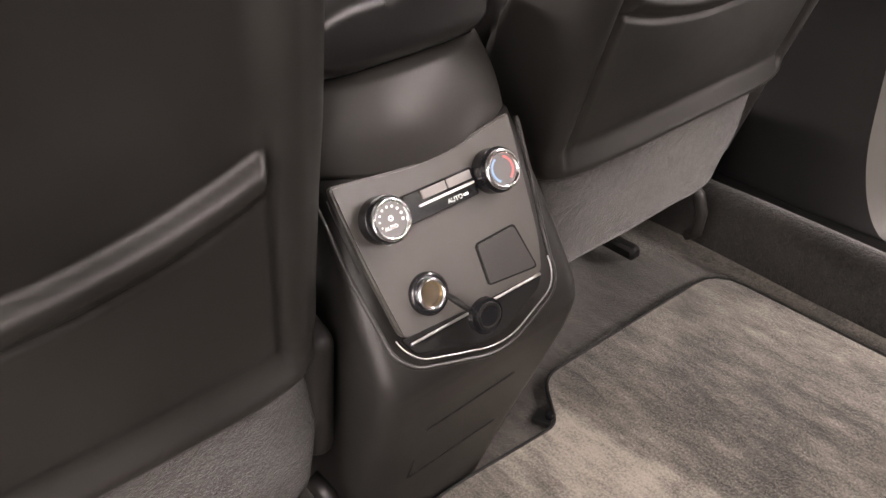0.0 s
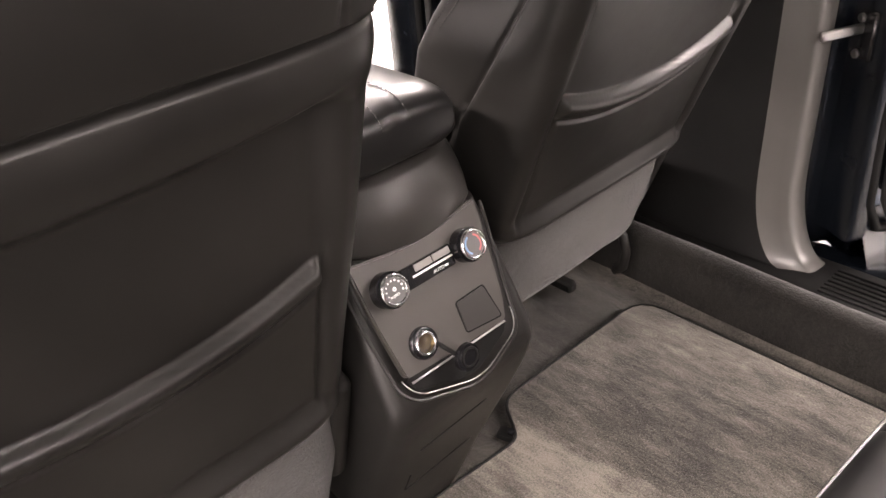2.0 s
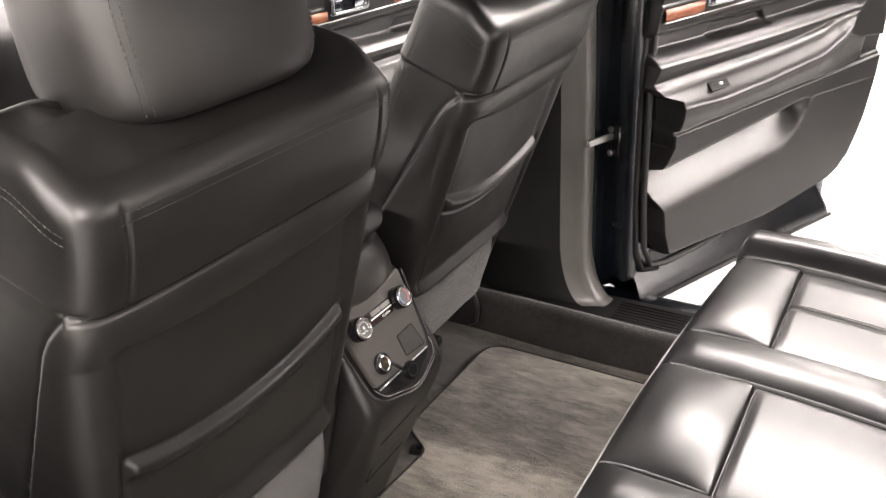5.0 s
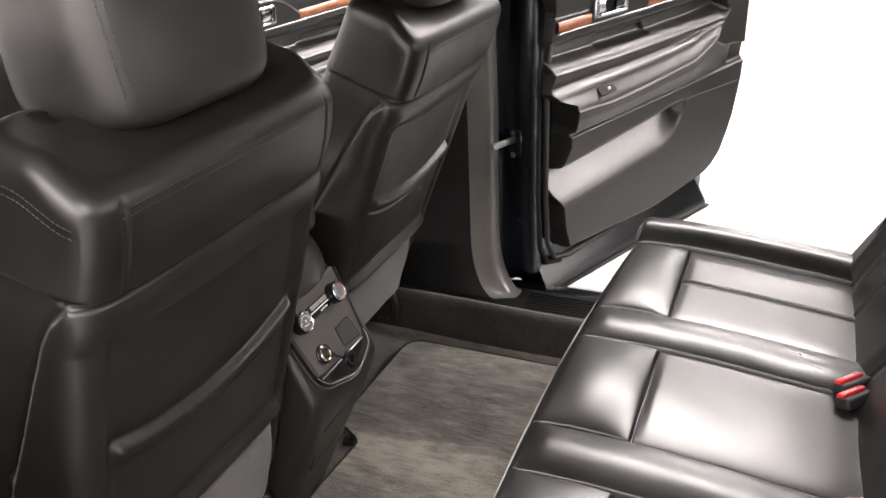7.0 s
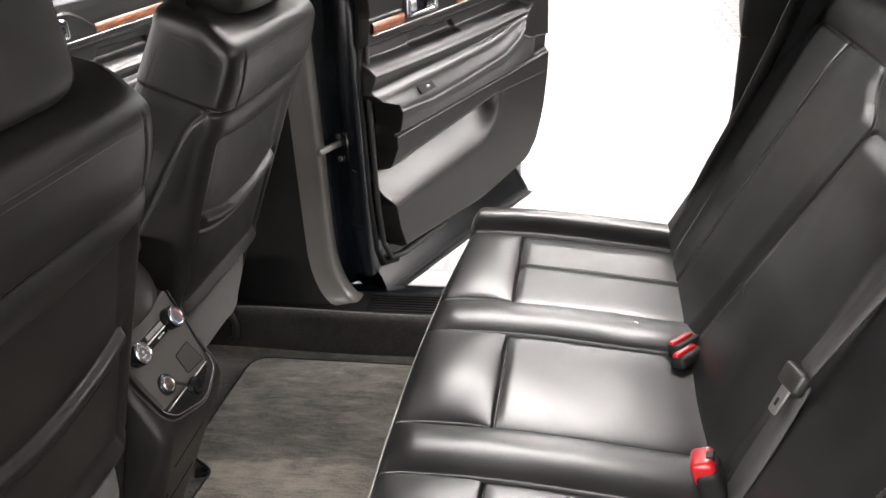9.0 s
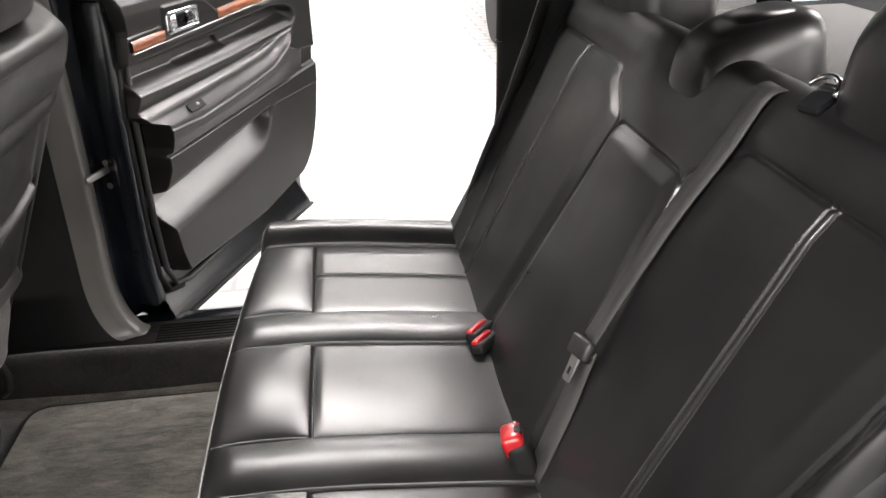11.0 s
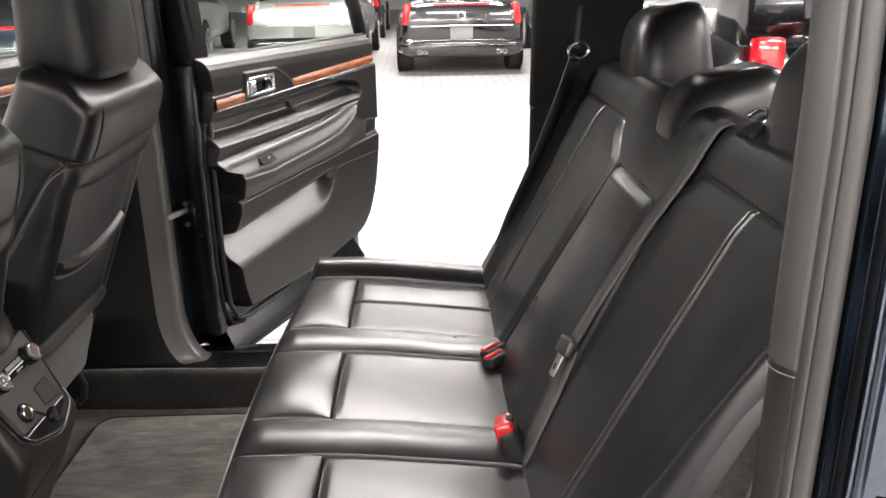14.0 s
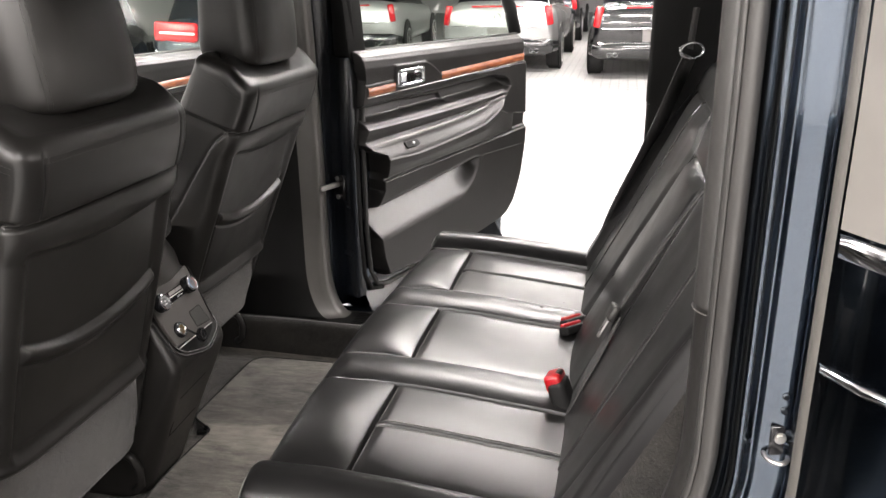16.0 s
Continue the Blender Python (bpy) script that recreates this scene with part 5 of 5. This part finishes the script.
TM = Matrix.Translation(tp) @ Matrix(((0.0, -BU[0], BN[0]), (1, 0, 0), (0.0, -BU[2], BN[2]))).to_4x4() @ pose(0, 0, 0, 0, 0, 14)
tg = part("tongue", block(0.056, 0.030, 0.014, 0.005, 3, TM), M_PLASTIC, mb, "black plastic latch slider")
bm = prism(rounded([(-0.013, 0.010), (0.013, 0.010), (0.011, 0.052), (-0.011, 0.052)], 0.005), 0.003, 0.0005, TM)
part("latch_plate", bm, M_STEEL, tg, "steel latch plate")
part("latch_slot", block(0.010, 0.014, 0.005, 0.002, 1, TM @ pose(0, 0.036, 0.001)), M_BLACK, tg)

bg = thing("belt_guide", "bright metal belt guide on the backrest top", "belt guide")
gp = Vector(on_back(-0.318, 0.592, 0.004))
part("guide_base", block(0.046, 0.030, 0.012, 0.004, 2, Matrix.Translation(gp) @ pose(0.006, 0, 0.0, 0, -28, 18)), M_GLOSS_BLACK, bg, "black guide base")
part("guide_loop", tube([tuple(gp + Vector((0.004 + 0.014 * math.sin(a), 0.026 * math.cos(a), 0.010 + 0.014 * math.sin(a)))) for a in np.linspace(0, math.pi, 13)], 0.0035, 8), M_CHROME, bg, "chrome loop")

for sg, nm in ((1, "passenger side"), (-1, "driver side")):
    sb = thing("shoulder_belt", "black outer rear seat belt hanging from its guide ring", "seat belt", "outer rear belts")
    yo = 0.633 if sg > 0 else -0.668
    run = [(0.70, 0.633, 1.222), (0.655, 0.62, 1.10), (0.60, 0.605, 0.96), (0.535, 0.588, 0.82), (0.50, 0.60, 0.70), (0.49, 0.61, 0.62)] if sg > 0 else [(0.69, -0.70, 1.02), (0.655, -0.70, 0.94), (0.60, -0.69, 0.82), (0.55, -0.68, 0.70)]
    part("webbing", web(run, 0.047, (0.75, sg * 0.65, 0)), M_BELT, sb)
    if sg < 0:
        continue
    part("webbing", web([(0.70, yo, 1.24), (0.705, yo + sg * 0.012, 1.29), (0.71, yo + sg * 0.016, 1.34)], 0.020, (0.75, sg * 0.65, 0)), M_BELT, sb)
    loop = [(0.705 + 0.030 * math.cos(a), yo + sg * 0.026 * math.cos(a), 1.235 + 0.020 * math.sin(a)) for a in np.linspace(0, 2 * math.pi, 24, endpoint=False)]
    part("guide_ring", tube(loop, 0.0042, 8, True), M_CHROME, sb, "bright guide ring")

for bx, by, bz, rz in ((0.4515, 0.1365, 0.683, 52), (0.4540, 0.0980, 0.683, 52)):
    bk = thing("belt_buckle", "slim red seat belt buckle lying on the rear cushion", "seat belt buckle", "rear belt buckles", pose(bx, by, bz, -16, 4, rz))
    part("housing", block(0.070, 0.027, 0.020, 0.006, 3, pose(0.002, -0.004, -0.006)), M_BLACK, bk)
    part("button", block(0.058, 0.0135, 0.012, 0.004, 3, pose(0, 0.001, 0.0035)), M_RED, bk, "red release button")
    part("button_groove", block(0.012, 0.002, 0.002, 0.0006, 1, pose(0.018, 0.001, 0.0090)), M_BLACK, bk)
    part("stalk", web([(0.03, 0, -0.006), (0.07, 0, -0.014), (0.10, 0, -0.022)], 0.022, (0, 1, 0)), M_BELT, bk)
bk = thing("belt_buckle", "black seat belt buckle with a red top standing by the backrest", "seat belt buckle", "rear belt buckles", pose(0.456, -0.220, 0.678, -6, -20, -6))
part("housing", block(0.036, 0.054, 0.096, 0.012, 4, pose(0.002, 0, -0.010)), M_BLACK, bk)
part("button", block(0.032, 0.048, 0.036, 0.008, 3, pose(-0.001, 0, 0.032)), M_RED, bk, "red release button")
part("button_groove", block(0.012, 0.018, 0.008, 0.002, 1, pose(0.011, -0.002, 0.0475)), M_BLACK, bk)
part("latch_slot", block(0.004, 0.006, 0.003, 0.001, 1, pose(0.008, 0.015, 0.0495)), M_SATIN, bk, "bright latch tip")
part("stalk", web([(0.0, 0, -0.035), (0.02, 0, -0.075), (0.05, 0, -0.095)], 0.026, (0, 1, 0)), M_BELT, bk)
part("anchor_ring", tube([(0.035 + 0.012 * math.cos(a), -0.02 + 0.010 * math.sin(a), -0.07 + 0.012 * math.sin(a)) for a in np.linspace(0, 2 * math.pi, 14, endpoint=False)], 0.002, 6, True), M_STEEL, bk, "steel anchor ring")


# parked cars --------------------------------------------------------------
M_CARBLACK = material("black_paint", (0.004, 0.004, 0.005), 0.2, 0.0, 1.0)
M_CARBLUE = material("dark_blue_paint", (0.010, 0.016, 0.026), 0.2, 0.0, 1.0)
M_CARSILVER = material("silver_paint", (0.50, 0.50, 0.50), 0.3, 0.7, 1.0)
M_TAIL = material("tail_lamp", (0.42, 0.006, 0.010), 0.15, 0, 1.0)
bsdf(M_TAIL).inputs["Emission Color"].default_value = (1, 0.02, 0.03, 1)
bsdf(M_TAIL).inputs["Emission Strength"].default_value = 0.06
M_TYRE = material("tyre", (0.012, 0.012, 0.012), 0.75)


def hull(stations, k=28):
    """Rounded rings (y, bottom, top, half width at floor, half width at shoulder) joined along y."""
    st_ = np.array(stations)
    ys_ = np.unique(np.concatenate([np.linspace(st_[0, 0], st_[-1, 0], 30), st_[:, 0], st_[0, 0] + np.array([0.01, 0.03, 0.06]), st_[-1, 0] - np.array([0.01, 0.03, 0.06])]))
    out = []
    for y in ys_:
        zb, zt, wb, wt = (float(np.interp(y, st_[:, 0], st_[:, c])) for c in (1, 2, 3, 4))
        row = []
        for a in np.linspace(0, 2 * math.pi, k * 2, endpoint=False):
            ca, sa = math.cos(a), math.sin(a)
            zz = math.copysign(abs(sa) ** 0.5, sa)
            f = (zz + 1) / 2
            wid = (wb * (1 - f) + wt * f)
            row.append((wid * math.copysign(abs(ca) ** 0.38, ca), y, (zb + zt) / 2 + (zt - zb) / 2 * zz))
        out.append(row)
    return capped(np.array(out), True)


def build_car(name, m, paint, label, width=1.86, length=4.7, height=1.5, wide=False):
    """A parked car with its tail at local y = 0, its nose towards +y."""
    ob = thing(name, label, "car", "parked cars", m)
    hw = width / 2
    sharp(part("body", hull([(0.0, 0.50, 0.97, hw * 0.84, hw * 0.80), (0.05, 0.36, 1.03, hw * 0.93, hw * 0.88), (0.25, 0.28, 1.07, hw, hw * 0.94), (1.0, 0.25, 1.06, hw, hw * 0.96), (2.4, 0.25, 1.01, hw, hw * 0.96), (3.6, 0.25, 0.96, hw, hw * 0.95), (length - 0.4, 0.27, 0.86, hw * 0.96, hw * 0.88), (length - 0.06, 0.33, 0.76, hw * 0.84, hw * 0.76), (length, 0.45, 0.66, hw * 0.76, hw * 0.70)]), paint, ob, "glossy painted body"), 60)
    sharp(part("cabin", hull([(0.50, 0.90, 1.04, hw * 0.84, hw * 0.80), (0.95, 0.90, height - 0.10, hw * 0.88, hw * 0.66), (1.4, 0.90, height, hw * 0.89, hw * 0.66), (2.3, 0.90, height - 0.02, hw * 0.89, hw * 0.66), (3.3, 0.88, 1.0, hw * 0.86, hw * 0.80)]), M_DARKGLASS, ob, "dark glass cabin"), 60)
    part("roof", hull([(0.93, height - 0.08, height - 0.03, hw * 0.64, hw * 0.60), (1.4, height - 0.05, height + 0.015, hw * 0.66, hw * 0.62), (2.35, height - 0.07, height - 0.005, hw * 0.66, hw * 0.62)], 14), paint, ob)
    part("lower_bumper", hull([(-0.03, 0.30, 0.50, hw * 0.80, hw * 0.84), (0.02, 0.26, 0.54, hw * 0.92, hw * 0.95), (0.28, 0.26, 0.52, hw * 0.99, hw * 1.0)], 14), M_CARBLACK, ob, "dark lower bumper")
    for sx in (-1, 1):
        if wide:
            lamp_ = part("tail_light", block(0.44, 0.10, 0.20, 0.035, 3, pose(sx * (hw - 0.29), 0.030, 0.93, -4, -sx * 4, sx * 9)), M_TAIL, ob, "wide red tail light")
            part("reflector_band", block(0.36, 0.02, 0.035, 0.008, 1, pose(sx * (hw - 0.30), -0.020, 0.92, -4, -sx * 4, sx * 9)), M_CHROME, lamp_, "pale reversing lamp band")
        else:
            part("tail_light", block(0.11, 0.10, 0.30, 0.03, 3, pose(sx * (hw - 0.150), 0.045, 0.86, -4, -sx * 8, sx * 18)), M_TAIL, ob, "red tail light")
        for ex in (0.0, 0.085):
            part("exhaust_tip", ring(0.026, 0.035, 0.06, pose(sx * (hw - 0.32 - ex), -0.01, 0.34, 90, 0, 0), 20), M_CHROME, ob, "chrome exhaust tip")
        for wy in (0.78, length - 0.95):
            part("wheel_arch", disc(0.375, 0.03, pose(sx * (hw - 0.016), wy, 0.35, 0, 90, 0), 36, 0.008), M_BLACK, ob, "dark wheel arch")
            wh = part("wheel", disc(0.335, 0.24, pose(sx * (hw - 0.105), wy, 0.335, 0, 90, 0), 36, 0.03), M_TYRE, ob, "black tyre")
            rim_ = part("rim", ring(0.20, 0.235, 0.014, pose(sx * (hw + 0.008), wy, 0.335, 0, sx * 90, 0), 36), M_SATIN, wh, "bright alloy rim")
            for k in range(7):
                a = radians(360 / 7 * k)
                part("spoke", block(0.012, 0.035, 0.20, 0.005, 1, pose(sx * (hw + 0.012), wy + 0.11 * math.sin(a), 0.335 + 0.11 * math.cos(a), -math.degrees(a), 0, 0)), M_SATIN, wh)
    part("bumper_trim", block(width * 0.78, 0.03, 0.022, 0.008, 2, pose(0, -0.008, 0.70)), M_CHROME, ob, "bright strip across the tail")
    part("number_plate", block(0.32, 0.02, 0.16, 0.005, 1, pose(0, -0.006, 0.60)), M_KNOBGREY, ob, "blank plate")
    part("light_bar", block(width * 0.44, 0.03, 0.045, 0.015, 2, pose(0, 0.022, 0.985)), M_TAIL, ob, "slim red lamp across the tail")
    gr = part("grille", block(0.95, 0.05, 0.26, 0.02, 2, pose(0, length + 0.0, 0.60)), M_GLOSS_BLACK, ob, "dark grille")
    for k in range(5):
        part("grille_bar", block(0.95, 0.03, 0.014, 0.004, 1, pose(0, length + 0.03, 0.50 + 0.05 * k)), M_CHROME, gr, "chrome bar")
    for sx in (-1, 1):
        part("headlight", block(0.34, 0.08, 0.15, 0.03, 3, pose(sx * (hw - 0.40), length - 0.04, 0.66)), M_CHROME, ob, "bright headlight")
    part("badge", ring(0.04, 0.060, 0.012, pose(0, 0.0, 0.84, 90, 0, 0)), M_CHROME, ob, "round bright badge")
    return ob


def build_suv(name, m, label):
    """A tall parked vehicle, tail at local y = 0."""
    ob = thing(name, label, "car", "parked cars", m)
    st = [(0.0, 0.55, 1.0), (0.06, 0.45, 1.12), (0.3, 0.42, 1.15), (3.4, 0.42, 1.12), (4.7, 0.45, 1.05), (5.0, 0.55, 0.95)]
    rg = [[(-0.96, y, zb), (0.96, y, zb), (1.0, y, zb + 0.15), (1.0, y, zt - 0.1), (0.95, y, zt), (-0.95, y, zt), (-1.0, y, zt - 0.1), (-1.0, y, zb + 0.15)] for y, zb, zt in st]
    sharp(part("body", capped(np.array(rg), True), M_CARBLACK, ob, "glossy black body"), 40)
    cb = [[(-0.93 * k, y, 1.05), (0.93 * k, y, 1.05), (0.86 * k, y, z), (-0.86 * k, y, z)] for y, z, k in ((0.10, 1.30, 1.0), (0.24, 1.84, 0.98), (0.5, 1.90, 0.97), (2.9, 1.88, 0.97), (3.7, 1.12, 1.0))]
    part("cabin", capped(np.array(cb), True), M_CARBLACK, ob, "black cabin")
    part("rear_window", block(1.40, 0.02, 0.50, 0.03, 2, pose(0, 0.105, 1.46, -14, 0, 0)), M_DARKGLASS, ob, "dark rear window")
    part("tail_gate", block(1.44, 0.03, 0.36, 0.02, 2, pose(0, -0.005, 0.99)), M_DARKGLASS, ob, "dark glossy tail gate")
    part("script_badge", block(0.16, 0.008, 0.028, 0.006, 2, pose(-0.52, -0.028, 0.96, 0, 0, 0)), M_CHROME, ob, "small bright badge")
    for sx in (-1, 1):
        part("tail_light", block(0.115, 0.10, 0.175, 0.02, 2, pose(sx * 0.850, -0.005, 1.075, -4, 0, 0)), M_TAIL, ob, "red tail light")
        part("wheel", disc(0.39, 0.27, pose(sx * 0.85, 0.95, 0.39, 0, 90, 0), 36, 0.03), M_TYRE, ob, "black tyre")
        part("wheel", disc(0.39, 0.27, pose(sx * 0.85, 4.0, 0.39, 0, 90, 0), 36, 0.03), M_TYRE, ob, "black tyre")
        part("exhaust_tip", ring(0.032, 0.042, 0.08, pose(sx * 0.62, -0.02, 0.46, 90, 0, 0), 20), M_CHROME, ob, "chrome exhaust tip")
    part("bumper", block(2.0, 0.26, 0.24, 0.06, 3, pose(0, -0.06, 0.66)), M_CARBLACK, ob, "black bumper")
    part("bumper_step", block(1.7, 0.14, 0.03, 0.01, 2, pose(0, -0.12, 0.79)), M_CARSILVER, ob, "silver bumper step")
    part("plate_surround", block(0.56, 0.03, 0.20, 0.02, 2, pose(0, -0.19, 0.66)), M_CHROME, ob, "chrome plate surround")
    part("number_plate", block(0.50, 0.02, 0.15, 0.005, 1, pose(0, -0.205, 0.66)), M_CARBLACK, ob, "blank dark plate")
    return ob


PC = build_car("parked_car", pose(0.93, 10.6, 0, 0, 0, 0), M_CARBLACK, "black car parked tail-on with red tail lights and chrome exhausts")
PS = build_car("parked_car", pose(-1.40, 11.3, 0, 0, 0, 0), M_CARSILVER, "silver car parked tail-on with red tail lights")
copy_thing(PC, pose(-1.4, 17.4, 0))
copy_thing(PC, pose(3.3, 11.2, 0))
build_car("parked_car", pose(-3.42, 6.6, 0, 0, 0, 26), M_CARBLUE, "dark blue car parked tail-on with wide red tail lights", wide=True)
copy_thing(PC, pose(-8.06, 10.54, 0, 0, 0, 213))["label"] = "black car parked nose-on with a chrome barred grille"
copy_thing(PS, pose(-4.2, 12.4, 0, 0, 0, 4))
build_suv("parked_suv", pose(2.53, 1.85, 0), "tall black vehicle parked tail-on with red tail lights")
